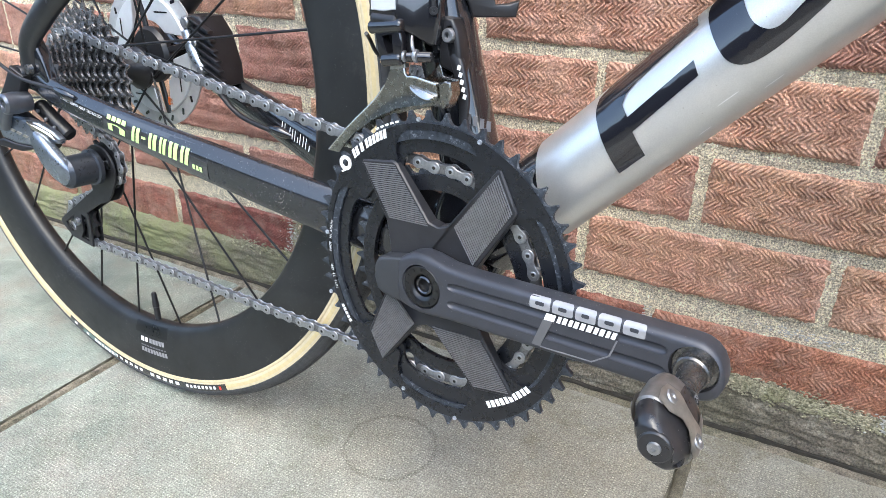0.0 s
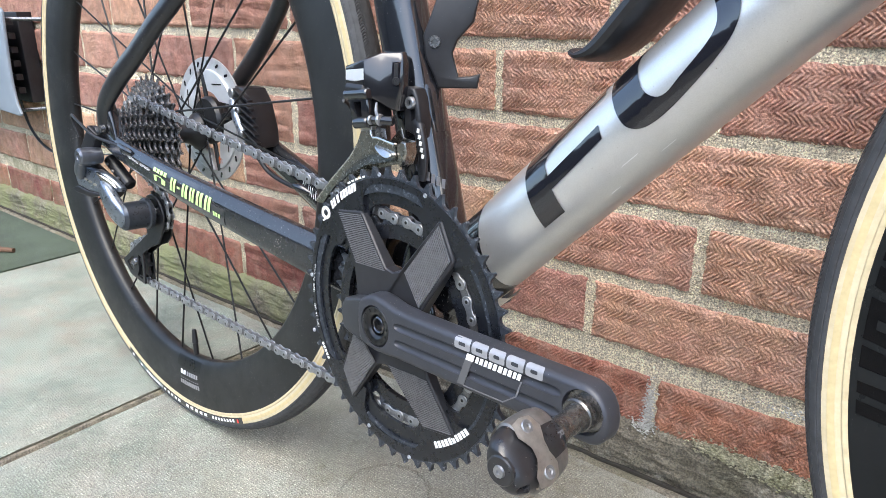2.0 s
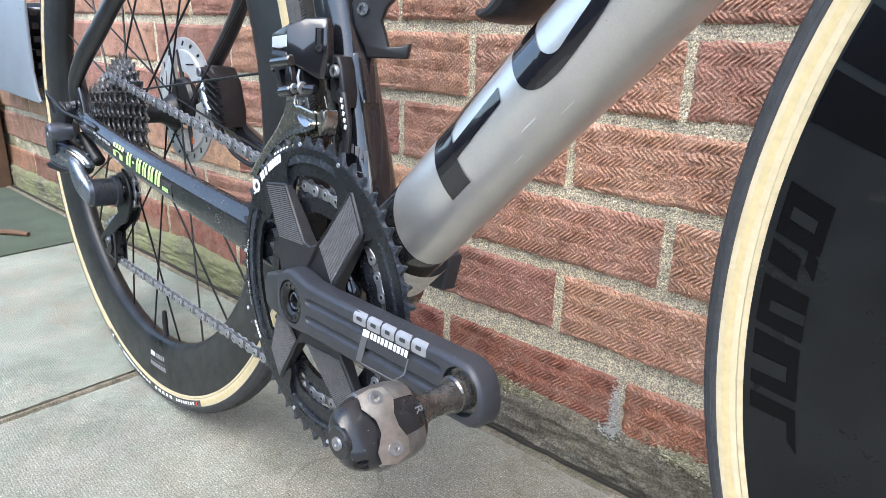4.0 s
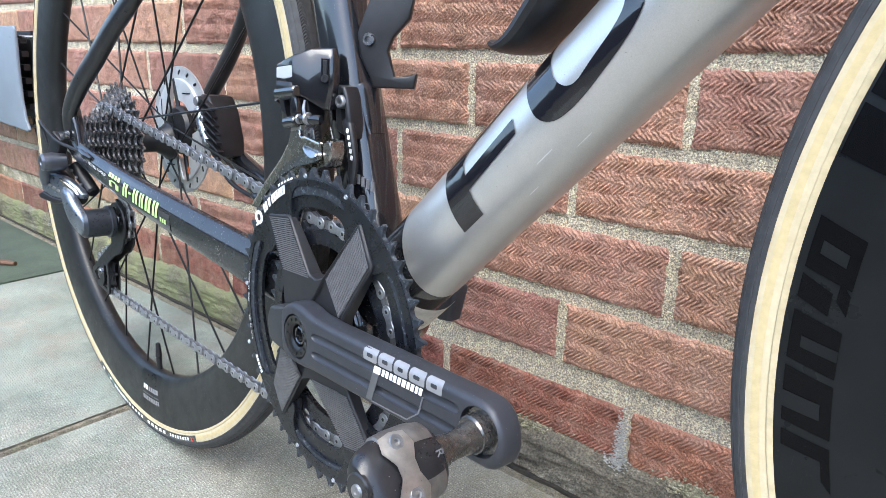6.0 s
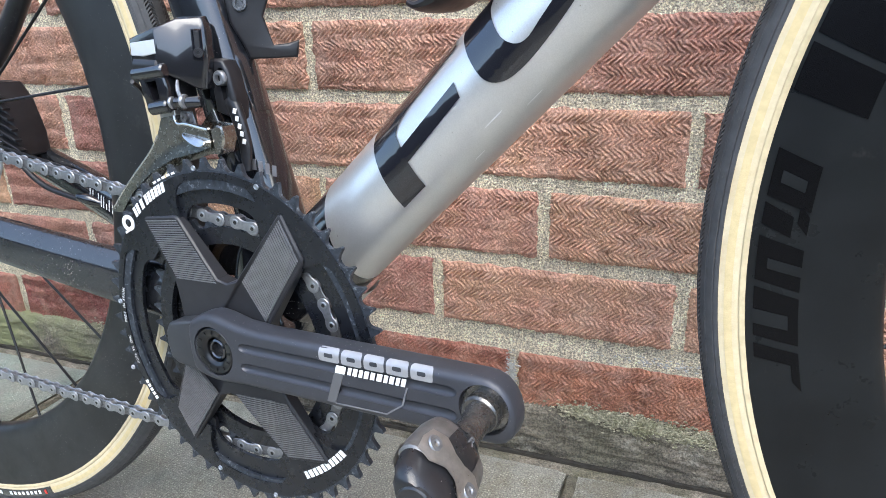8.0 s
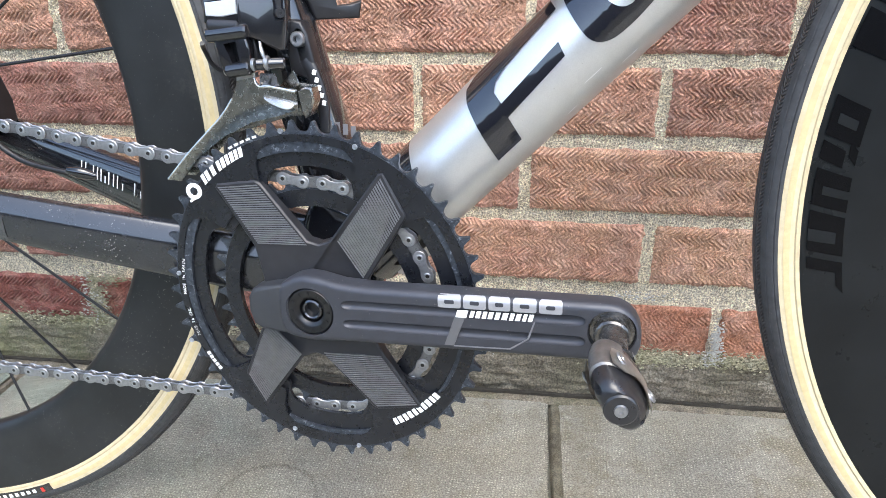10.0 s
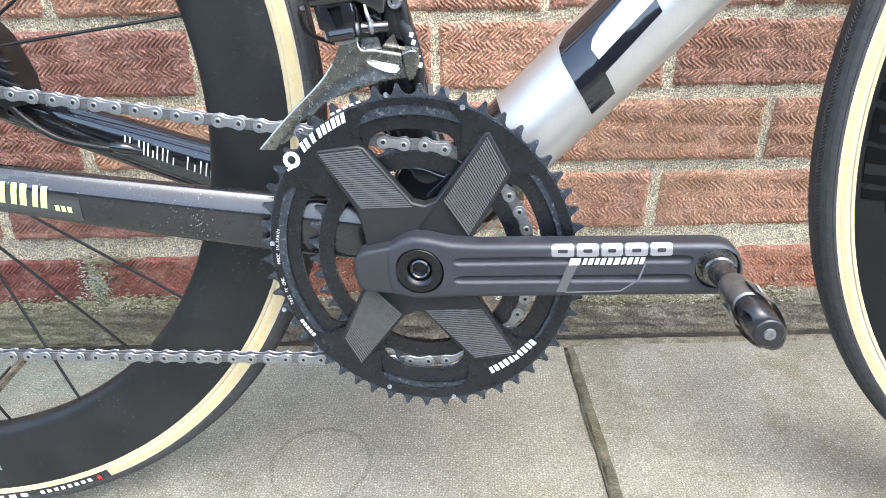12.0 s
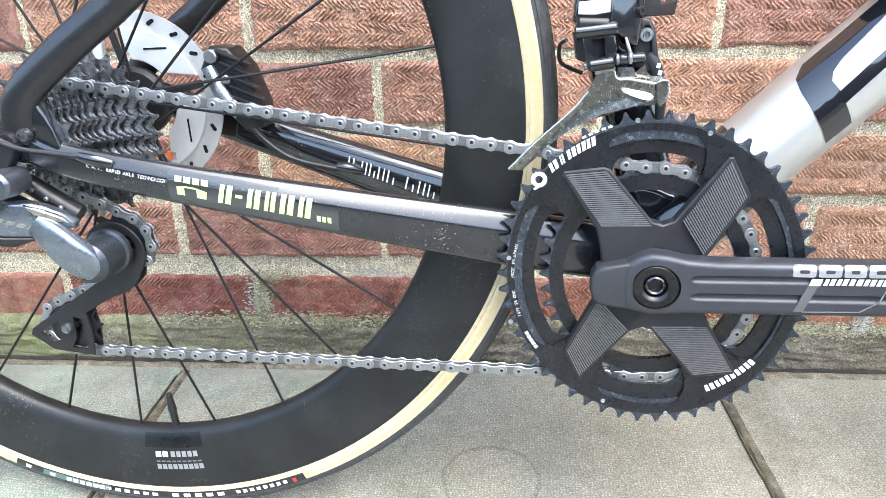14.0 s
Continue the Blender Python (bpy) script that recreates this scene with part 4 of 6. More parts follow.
# outer ring: screws, brand arcs, ledges round the windows
for x, z in ((-0.0183, 0.1045), (0.0262, 0.0972), (-0.0245, -0.0985), (0.0205, -0.1060), (-0.0955, 0.010), (-0.093, -0.038)):
    part("ring_screw", join(lathe([(0.0, -0.0505), (0.0006, -0.0505), (0.0008, -0.0508), (0.0014, -0.0508), (0.0017, -0.0500)], 14)), ALLOY, outer_ring, at=pose(x, 0, z))


def ring_arc(a0, a1, r0, r1, material, name="brand_block", lean=0.0):
    n = 4
    o = [(r0 * math.cos(radians(a0 + (a1 - a0) * i / n)), r0 * math.sin(radians(a0 + (a1 - a0) * i / n))) for i in range(n + 1)]
    o += [(r1 * math.cos(radians(a1 + lean - (a1 - a0) * i / n)), r1 * math.sin(radians(a1 + lean - (a1 - a0) * i / n))) for i in range(n + 1)]
    return face_mark(name, o, -0.0504, material, outer_ring)


def round_mark(x, z, r, rin, y, material, parent, name="brand_disc"):
    part(name, moved(band(arc(0, 0, r, 0, 360, 24)[:-1], arc(0, 0, rin, 0, 360, 24)[:-1], y, y + 0.0004), pose(x, 0, z)), material, parent)


round_mark(-0.0775, 0.0655, 0.0052, 0.0026, -0.0504, WHITE, outer_ring)
part("brand_tail", plate([(-0.081, 0.0595), (-0.0735, 0.064), (-0.0728, 0.0628), (-0.0802, 0.0583)], -0.0506, -0.0502), WHITE, outer_ring)
for i, (a, w) in enumerate(((133.0, 3.4), (129.2, 1.6), (125.2, 3.4), (121.2, 3.4), (117.4, 3.2))):
    for (u0, v0), (u1, _), (_, v1), _ in glyphs(0, 0, 1, 1, i):
        ring_arc(a + w * (0.5 - u0), a + w * (0.5 - u1), 0.0985 + 0.0057 * v0, 0.0985 + 0.0057 * v1, WHITE, lean=-1.0)
for i in range(5):
    ring_arc(119 - i * 2.3, 117.6 - i * 2.3, 0.1056, 0.1070, WHITE)
for i in range(5):
    a = -61.5 + i * 4.7
    for (u0, v0), (u1, _), (_, v1), _ in glyphs(0, 0, 1, 1, i):
        ring_arc(a + 3.9 * u0, a + 3.9 * u1, 0.0930 + 0.0050 * v0, 0.0930 + 0.0050 * v1, WHITE)


def text_mark(body, size, m, material, parent, name="print"):
    cu = bpy.data.curves.new(name, "FONT")
    cu.body, cu.size = body, size
    cu.align_x, cu.align_y = "CENTER", "CENTER"
    ob = bpy.data.objects.new(name, cu)
    me = bpy.data.meshes.new_from_object(ob)
    bpy.data.objects.remove(ob)
    me.materials.append(material)
    return part(name, me, material, parent, at=m)


FLAT = Matrix.Rotation(radians(90), 4, "X")


def ring_text(body, size, r, a, material, flip=1):
    step = size * 0.62 / r
    for i, ch in enumerate(body):
        if ch == " ":
            continue
        t = radians(a) - flip * (i - (len(body) - 1) / 2) * step
        m = pose(r * math.cos(t), -0.0505, r * math.sin(t)) @ Matrix.Rotation(math.pi / 2 - t if flip > 0 else -math.pi / 2 - t, 4, "Y") @ FLAT
        text_mark(ch, size, m, WHITE, outer_ring, "print")


ring_text("MADE IN SPAIN", 0.0030, 0.0925, 175, WHITE)
ring_text("7075 T6 CNC", 0.0030, 0.0925, 195, WHITE)
for i in range(5):
    ring_arc(209 + i * 1.9, 210.4 + i * 1.9, 0.0925, 0.0948, WHITE, "brand_bar")

# drive-side chainstay sticker


STAY = sorted((tuple(r) for r in smooth(cs_rows, 10)), key=lambda r: r[0])


def stay_at(x):
    xs = [r[0] for r in STAY]
    return [float(np.interp(x, xs, [r[k] for r in STAY])) for k in range(5)]


def on_stay(x, v, lift=0.0006):
    """A place on the outer face of the chainstay; v is the height from its middle, 0 at the middle, 1 at the top."""
    best = stay_at(x)
    c = max(-0.98, min(0.98, v))
    u = float(np.interp(c, [-1.0, -0.85, -0.55, 0.22, 0.44, 0.88, 0.98], [0.5, 0.80, 0.99, 1.01, 0.93, 0.52, 0.32]))
    return Vector((x, best[1] - best[3] * u - lift, best[2] + best[4] * c))


def stay_mark(name, outline, material, lift=0.0006, label="", side=1):
    k = 0.013
    g = wrap([(x, v * k) for x, v in outline], lambda x, v: on_stay(x, v / k, lift), 0.0035)
    if side < 0:
        g = [(x, -y, z) for x, y, z in g[0]], g[1]
    return part(name, g, material, chainstay, label)


stay_mark("sticker_film", rounded(-0.322, -0.75, -0.210, 0.80, 0.004), CLEAR, 0.0004, "clear sticker patch on the chainstay")
xs = -0.2900
for i, w in enumerate((0.0115, 0.0070, 0.0115, 0.0100, 0.0120, 0.0115)):
    if i == 1:
        stay_mark("brand_block", [(xs + 0.0010, 0.0), (xs + w - 0.0015, 0.0), (xs + w - 0.0010, 0.16), (xs + 0.0015, 0.16)], GREEN, 0.0010)
    else:
        for o in glyphs(xs + 0.0006, -0.38, xs + w - 0.0026, 0.52, i):
            stay_mark("brand_block", [(a + 0.0026 * (b + 0.38) / 0.9, b) for a, b in o], GREEN, 0.0010)
    xs += w
for i in range(3):
    stay_mark("brand_bar", rounded(xs + 0.002 + i * 0.0035, -0.42, xs + 0.0045 + i * 0.0035, -0.18, 0.0005), GREEN, 0.0010)
for i in range(4):
    stay_mark("brand_bar", rounded(-0.317 + i * 0.0058, 0.30, -0.3125 + i * 0.0058, 0.58, 0.0005), GREEN, 0.0010)
for o in ([(-0.316, -0.35), (-0.311, -0.35), (-0.311, 0.12), (-0.316, 0.05)], [(-0.303, -0.35), (-0.297, -0.35), (-0.296, 0.02), (-0.303, 0.12)], [(-0.311, 0.05), (-0.303, 0.05), (-0.303, 0.14), (-0.311, 0.14)]):
    stay_mark("brand_figure", o, GREEN, 0.0010)
line = "R.A.T. RAPID AXLE TECHNOLOGY"
for i, ch in enumerate(line):
    if ch == " ":
        continue
    p, q = on_stay(-0.3745 + i * 0.00188, 0.18, 0.0008), on_stay(-0.3725 + i * 0.00188, 0.18, 0.0008)
    d = (q - p).normalized()
    n = d.cross((on_stay(-0.3745 + i * 0.00188, 0.40, 0.0008) - p).normalized())
    up = n.cross(d)
    text_mark(ch, 0.0034, Matrix.Translation(p) @ Matrix((d, up, n)).transposed().to_4x4(), WHITE, chainstay, "print")


def on_far_stay(x, v):
    """A place on the wheel-side face of the other chainstay."""
    r = stay_at(x)
    return Vector((x, -r[1] - r[3] * 1.1 - 0.0006, r[2] + 0.11 * max(0, -x - 0.15) + v))


x0 = -0.2290
for i, w in enumerate((0.0030, 0.0062, 0.0062, 0.0062, 0.0070, 0.0078, 0.0060, 0.0092, 0.0072, 0.0075)):
    if i != 6:
        # each letter becomes one leaning stroke, with a second where it was broad
        for f, lo, hi in ((0.0, -0.0050, 0.0058), (0.6, -0.0050, 0.0010 if i % 2 else 0.0058)):
            if f and w < 0.004:
                continue
            u = x0 + f * w
            part("model_bar", wrap([(u, lo), (u + 0.0011, lo), (u + 0.0011 + 0.22 * (hi - lo), hi), (u + 0.22 * (hi - lo), hi)], on_far_stay, 0.004), WHITE, bicycle)
    x0 += w + 0.0008

# ---- dropout, axle and gear cable ----
part("dropout", plate([(-0.432, 0.075), (-0.405, 0.072), (-0.392, 0.085), (-0.398, 0.105), (-0.408, 0.124), (-0.425, 0.120), (-0.434, 0.098)], -0.072, -0.062, 0.002), GLOSS, bicycle)
part("axle_end", join(lathe([(0.0, -0.0785), (0.0035, -0.0785), (0.004, -0.0800), (0.0062, -0.0800), (0.0068, -0.079), (0.0072, -0.072)], 20)), PLASTIC, bicycle, "black axle end with hex socket", at=pose(-0.424, 0, 0.089))
part("axle_end", lathe([(0.0, -0.0780), (0.004, -0.0780), (0.0045, -0.0735)], 16), DARKSTEEL, bicycle, at=pose(-0.413, 0, 0.094))
part("gear_cable", sweep([(-0.378, -0.0745, 0.0805, 0.0016, 0.0016), (-0.393, -0.0785, 0.083, 0.0016, 0.0016), (-0.415, -0.085, 0.088, 0.0016, 0.0016), (-0.443, -0.088, 0.100, 0.0016, 0.0016), (-0.462, -0.086, 0.104, 0.0016, 0.0016), (-0.468, -0.083, 0.097, 0.0016, 0.0016), (-0.464, -0.080, 0.080, 0.0016, 0.0016)], 10, 6), PLASTIC, bicycle, "thin black gear cable")
part("cable_port", sweep([(-0.358, -0.0715, 0.0745, 0.0015, 0.003), (-0.368, -0.0735, 0.0772, 0.0028, 0.0042), (-0.379, -0.0745, 0.0805, 0.0022, 0.003)], 14, 4), GLOSS, bicycle)

# ---- rear derailleur ----


def slanted(geo, x0, k):
    """Shears a slab so that its depth follows x."""
    return [(x, y + (x - x0) * k, z) for x, y, z in geo[0]], geo[1]


rd = part("rear_derailleur", slanted(plate([(-0.430, 0.096), (-0.416, 0.088), (-0.424, 0.074), (-0.432, 0.056), (-0.448, 0.056), (-0.450, 0.066), (-0.440, 0.080)], -0.084, -0.074, 0.002), -0.43, 0.2), PLASTIC, bicycle, "grey and black electronic rear derailleur")
part("upper_knuckle", lathe([(0.0, -0.0965), (0.0030, -0.0965), (0.0038, -0.0990), (0.0070, -0.0995), (0.0090, -0.0975), (0.0098, -0.088), (0.0085, -0.076)], 28), DARKALLOY, rd, "grey alloy upper knuckle with hex bolt", at=pose(-0.4225, 0, 0.0650))
link_o = [(-0.447, 0.031), (-0.4495, 0.040), (-0.4455, 0.0490), (-0.4320, 0.0515), (-0.420, 0.0500), (-0.410, 0.0465), (-0.399, 0.0400), (-0.393, 0.0335), (-0.3945, 0.0290), (-0.403, 0.0285), (-0.420, 0.0245), (-0.435, 0.0262)]
part("outer_link", slanted(plate(link_o, -0.0935, -0.0845, 0.0032, 4), -0.447, 0.40), LINKALLOY, rd, "broad polished grey outer link")
part("knuckle_arm", sweep([(-0.4225, -0.0935, 0.066, 0.0045, 0.0075), (-0.4300, -0.0935, 0.058, 0.0045, 0.0065), (-0.4385, -0.0925, 0.048, 0.0045, 0.0070), (-0.4420, -0.0910, 0.041, 0.0040, 0.0060)], 16, 4, 3), DARKALLOY, rd)
part("link_step", slanted(plate([(-0.419, 0.0485), (-0.409, 0.0445), (-0.398, 0.0385), (-0.394, 0.0335), (-0.401, 0.0345), (-0.414, 0.0405)], -0.0960, -0.0925, 0.0012), -0.447, 0.40), POLISHED, rd, "bright polished link edge")
for i in range(5):
    part("name_bar", slanted(moved(plate(rounded(-0.0022, -0.0013, 0.0020, 0.0013, 0.0004, 0.4), -0.0941, -0.0936), pose(-0.4405 + i * 0.0056, 0, 0.0415 - i * 0.0024, 0, 24, 0)), -0.447, 0.40), WORN, rd)
part("link_shoe", slanted(plate([(-0.4465, 0.0305), (-0.4535, 0.0270), (-0.4500, 0.0225), (-0.430, 0.0190), (-0.413, 0.0240), (-0.4195, 0.0250), (-0.4350, 0.0265)], -0.0935, -0.080, 0.0015), -0.447, 0.40), PLASTIC, rd)
part("inner_link", sweep([(-0.446, -0.080, 0.054, 0.006, 0.008), (-0.428, -0.076, 0.043, 0.006, 0.009), (-0.405, -0.066, 0.026, 0.006, 0.008)], 14, 4, 3), PLASTIC, rd)
part("motor", cyl((-0.430, -0.064, 0.060), (-0.396, -0.058, 0.034), 0.0070, seg=20, bevel=0.002), PLASTIC, rd)
for f in (0.25, 0.5, 0.75):
    a = Vector((-0.430, -0.064, 0.060)).lerp(Vector((-0.396, -0.058, 0.034)), f)
    part("motor_screw", cyl(a + Vector((0.001, -0.0095, 0.002)), a + Vector((0.001, -0.0070, 0.002)), 0.0016, seg=10, bevel=0.0004), STEEL, rd)
part("knuckle_cap", sweep([(-0.4160, -0.0805, 0.0350, 0.0035, 0.0075), (-0.4070, -0.0790, 0.0265, 0.0060, 0.0110), (-0.3980, -0.0770, 0.0150, 0.0070, 0.0130), (-0.3900, -0.0745, 0.0055, 0.0065, 0.0130), (-0.3835, -0.0720, -0.0020, 0.0050, 0.0095), (-0.3800, -0.0700, -0.0055, 0.0020, 0.0045)], 28, 6, 2.8), LINKALLOY, rd, "pale alloy lower knuckle cover")
part("lower_knuckle", moved(lathe([(0.0, -0.0760), (0.0120, -0.0760), (0.0150, -0.0725), (0.0150, -0.050), (0.0172, -0.049), (0.0172, -0.045), (0.012, -0.042), (0.0, -0.042)], 34), pose(-0.3885, 0, 0.0035)), DRUM, rd, "dark grey round knuckle drum")


def cage_outline(k=1.0):
    up = arc(-0.389, 0.0, 0.0235 * k, -38, 205, 22)
    low = [(-0.406, -0.0246), (-0.442, -0.0486), (-0.471, -0.068), (-0.473, -0.0735), (-0.4555, -0.086), (-0.422, -0.0895), (-0.4205, -0.067), (-0.4226, -0.0526), (-0.400, -0.0385), (-0.383, -0.032), (-0.374, -0.022)]
    return up + low


hole = [(-0.4340, -0.0560), (-0.4270, -0.0575), (-0.4255, -0.0700), (-0.4265, -0.0845), (-0.4400, -0.0830), (-0.4345, -0.0750)]
slots = [plate(arc(-0.389, 0, 0.0185, 60 * k + 8, 60 * k + 50, 6) + arc(-0.389, 0, 0.0120, 60 * k + 50, 60 * k + 8, 6), -0.05, -0.03) for k in range(3)]
part("cage_plate", carve(plate(cage_outline(), -0.0400, -0.0378, 0.0005), plate(hole, -0.05, -0.03), plate([(-0.4640, -0.0712), (-0.4480, -0.0605), (-0.4470, -0.0760), (-0.4555, -0.0800)], -0.05, -0.03), *slots), PLASTIC, rd, "black derailleur cage plate")
part("cage_plate", plate(cage_outline(0.9), YC + 0.0050, YC + 0.0068, 0.0005), PLASTIC, rd)
for c in (PU, PL):
    o = toothed(11, 0.0252, 0.0252, 0, 0.0062)
    part("pulley", band(o, [(x * 0.40, z * 0.40) for x, z in o], YC - 0.0016, YC + 0.0016), PLASTIC, rd, at=pose(c[0], 0, c[1]))
    part("pulley_bolt", lathe([(0.0, YC - 0.0090), (0.0022, YC - 0.0090), (0.0036, YC - 0.0098), (0.0044, YC - 0.0085), (0.0044, YC + 0.007), (0.0, YC + 0.007)], 18), DARKSTEEL, rd, at=pose(c[0], 0, c[1]))

# ---- front derailleur ----
fd = part("front_derailleur", carve(plate([(-0.0200, 0.1345), (-0.0060, 0.1300), (-0.0045, 0.1400), (-0.0085, 0.1580), (-0.0120, 0.1640), (-0.0190, 0.1650), (-0.0225, 0.1600)], -0.0250, -0.0120, 0.002), plate(rounded(-0.0128, 0.1380, -0.0080, 0.1600, 0.0023, -0.16), -0.03, -0.0215)), PLASTIC, bicycle, "black electronic front derailleur with polished steel cage")
part("mount_bolt", lathe([(0.0, -0.0245), (0.0020, -0.0245), (0.0023, -0.0275), (0.0038, -0.0275), (0.0045, -0.0265), (0.0047, -0.022)], 24), STEEL, fd, "silver hex mounting bolt", at=pose(-0.0140, 0.0, 0.1540))
HOUSING = shader("housing_black", (0.008, 0.008, 0.010), 0.2, 0, 0.1, 80, coat=0.9, specks=0.4)
body = [(-0.0400, 0.1817), (-0.0313, 0.1880), (-0.0203, 0.1885), (-0.0172, 0.1810), (-0.0172, 0.1660), (-0.0192, 0.1482), (-0.0224, 0.1475), (-0.0320, 0.1540), (-0.0395, 0.1580)]
geo = plate(body, -0.0484, -0.0235, 0.0022, 4)
geo = [(x, y + (0.006 * max(0.0, (z - 0.182) / 0.008) + 0.78 * max(0.0, x + 0.0395) if y < -0.040 else 0.0), z) for x, y, z in geo[0]], geo[1]
part("motor_housing", geo, HOUSING, fd, "faceted gloss black motor housing")
part("housing_cheek", plate([(-0.0605, 0.1768), (-0.0380, 0.1835), (-0.0380, 0.1572), (-0.0540, 0.1585), (-0.0612, 0.1630)], -0.0470, -0.0235, 0.0030, 4), HOUSING, fd)
part("motor_window", plate([(-0.0588, 0.1668), (-0.0490, 0.1662), (-0.0395, 0.1680), (-0.0395, 0.1762), (-0.0588, 0.1742)], -0.0475, -0.040, 0.0008), FIN, fd, "brushed silver motor window")
part("motor_roll", cyl((-0.0590, -0.0440, 0.1618), (-0.0390, -0.0440, 0.1612), 0.0046, seg=20, bevel=0.0015), PLASTIC, fd)
side = pose(-0.0208, -0.0338, 0) @ Matrix.Rotation(math.atan(0.78), 4, "Z")
part("adjuster_slot", box(-0.0030, -0.0004, 0.164, 0.0030, 0.0020, 0.1815, 0.0006), DECAL, fd, at=side)
part("adjuster", join(box(-0.0016, -0.0010, 0.1665, 0.0016, 0.0010, 0.1805, 0.0006), moved(lathe([(0.0, -0.0018), (0.0010, -0.0018), (0.0012, -0.0026), (0.0026, -0.0026), (0.0030, 0.0010)], 14), pose(0.0002, 0, 0.1685))), PLASTIC, fd, at=side)
link = carve(plate([(-0.0560, 0.1560), (-0.0365, 0.1585), (-0.0340, 0.1490), (-0.0345, 0.1362), (-0.0480, 0.1332), (-0.0512, 0.1362)], -0.0475, -0.0405, 0.0014, 3), plate([(-0.0495, 0.1520), (-0.0420, 0.1535), (-0.0405, 0.1428), (-0.0452, 0.1418)], -0.06, -0.03))
part("link_arm", link, HOUSING, fd, "forked gloss black link")
part("link_back", plate([(-0.0600, 0.1560), (-0.0350, 0.1580), (-0.0330, 0.1400), (-0.0520, 0.1380), (-0.0570, 0.1400)], -0.0385, -0.0240, 0.0015), PLASTIC, fd)
part("link_pivot", cyl((-0.0600, -0.0450, 0.1562), (-0.0345, -0.0462, 0.1592), 0.0042, seg=20, bevel=0.001), HOUSING, fd)
part("link_pivot", cyl((-0.0500, -0.0450, 0.1368), (-0.0350, -0.0455, 0.1392), 0.0040, seg=20, bevel=0.001), HOUSING, fd)
part("pivot_pin", cyl((-0.0530, -0.0420, 0.1362), (-0.0498, -0.0420, 0.1368), 0.0026, seg=14, bevel=0.0006), STEEL, fd)
part("pivot_ring", cyl((-0.0342, -0.0452, 0.1408), (-0.0322, -0.0452, 0.1410), 0.0036, seg=18, bevel=0.0006), STEEL, fd)
part("pivot_ring", cyl((-0.0268, -0.0440, 0.1418), (-0.0242, -0.0440, 0.1420), 0.0042, seg=18, bevel=0.0008), STEEL, fd)
part("pivot_pin", cyl((-0.0325, -0.0445, 0.1410), (-0.0165, -0.0395, 0.1415), 0.0034, seg=16, bevel=0.0008), HOUSING, fd)
part("limit_spring", sweep([(-0.0250, -0.0462, 0.1430, 0.0010, 0.0010), (-0.0272, -0.0462, 0.1480, 0.0012, 0.0012), (-0.0290, -0.0440, 0.1535, 0.0008, 0.0008)], 8, 4), STEEL, fd, "bent steel limit wire")
cage = [(-0.0448, 0.1316), (-0.0343, 0.1344), (-0.0332, 0.1305), (-0.0305, 0.1288), (-0.0250, 0.1292), (-0.0092, 0.1266), (-0.0086, 0.1165), (-0.0192, 0.1128), (-0.0385, 0.1078), (-0.0575, 0.0982), (-0.0757, 0.0846), (-0.0885, 0.0699), (-0.0982, 0.0702), (-0.0793, 0.0901), (-0.0582, 0.1100), (-0.0492, 0.1215)]


def bulge(x, z, y):
    """The pressed cage plate stands upright and flares outward along its lower edge."""
    crease = 0.1185 + 0.05 * min(0.0, x + 0.02) - 9.5 * min(0.0, x + 0.02) ** 2
    return Vector((x, y - 0.12 * max(0.0, crease - z), z))


part("cage_plate", join(wrap(cage, lambda x, z: bulge(x, z, -0.0442), 0.0025), wrap(cage, lambda x, z: bulge(x, z, -0.0430), 0.0025)), CAGESTEEL, fd, "polished steel outer cage plate")
part("cage_plate", plate([(-0.0145, 0.1372), (-0.0115, 0.1300), (-0.0005, 0.1292), (0.0005, 0.1200), (-0.0040, 0.1120), (-0.0200, 0.1100), (-0.0560, 0.0985), (-0.0850, 0.0710), (-0.0950, 0.0712), (-0.0760, 0.0895), (-0.0550, 0.1080), (-0.0300, 0.1220)], -0.0335, -0.0326, 0.0002), CAGESTEEL, fd)
rib = plate(rounder([(-0.0295, 0.1240), (-0.0245, 0.1232), (-0.0110, 0.1208), (-0.0095, 0.1185), (-0.0125, 0.1165), (-0.0185, 0.1175), (-0.0240, 0.1195), (-0.0285, 0.1215)], 1), -0.0446, -0.0430, 0.0004)
rib = [(x, y - (0.7 * max(0.0, 0.1240 - z) if y < -0.044 else 0.0), z) for x, y, z in rib[0]], rib[1]
part("cage_rib", rib, POLISHED, fd, "bright pressed rib")
part("cage_lip", sweep([(-0.0342, -0.0444, 0.1335, 0.0009, 0.0008), (-0.0332, -0.0446, 0.1305, 0.0010, 0.0009), (-0.0305, -0.0448, 0.1287, 0.0012, 0.0010), (-0.0250, -0.0448, 0.1290, 0.0014, 0.0012), (-0.0092, -0.0446, 0.1264, 0.0016, 0.0014)], 10, 5), POLISHED, fd)
part("cage_lip", sweep([(-0.0975, -0.0438, 0.0708, 0.0008, 0.0007), (-0.0793, -0.0438, 0.0899, 0.0009, 0.0008), (-0.0582, -0.0438, 0.1098, 0.0009, 0.0008), (-0.0492, -0.0438, 0.1213, 0.0008, 0.0007)], 8, 4), POLISHED, fd)
part("cage_tab", plate([(-0.0455, 0.1312), (-0.0452, 0.1340), (-0.0338, 0.1366), (-0.0335, 0.1338)], -0.0444, -0.0390, 0.0006), WORN, fd)
part("cage_tab", plate([(-0.0325, 0.1290), (-0.0318, 0.1358), (-0.0225, 0.1362), (-0.0200, 0.1280)], -0.0420, -0.0412, 0.0003), DARKSTEEL, fd)
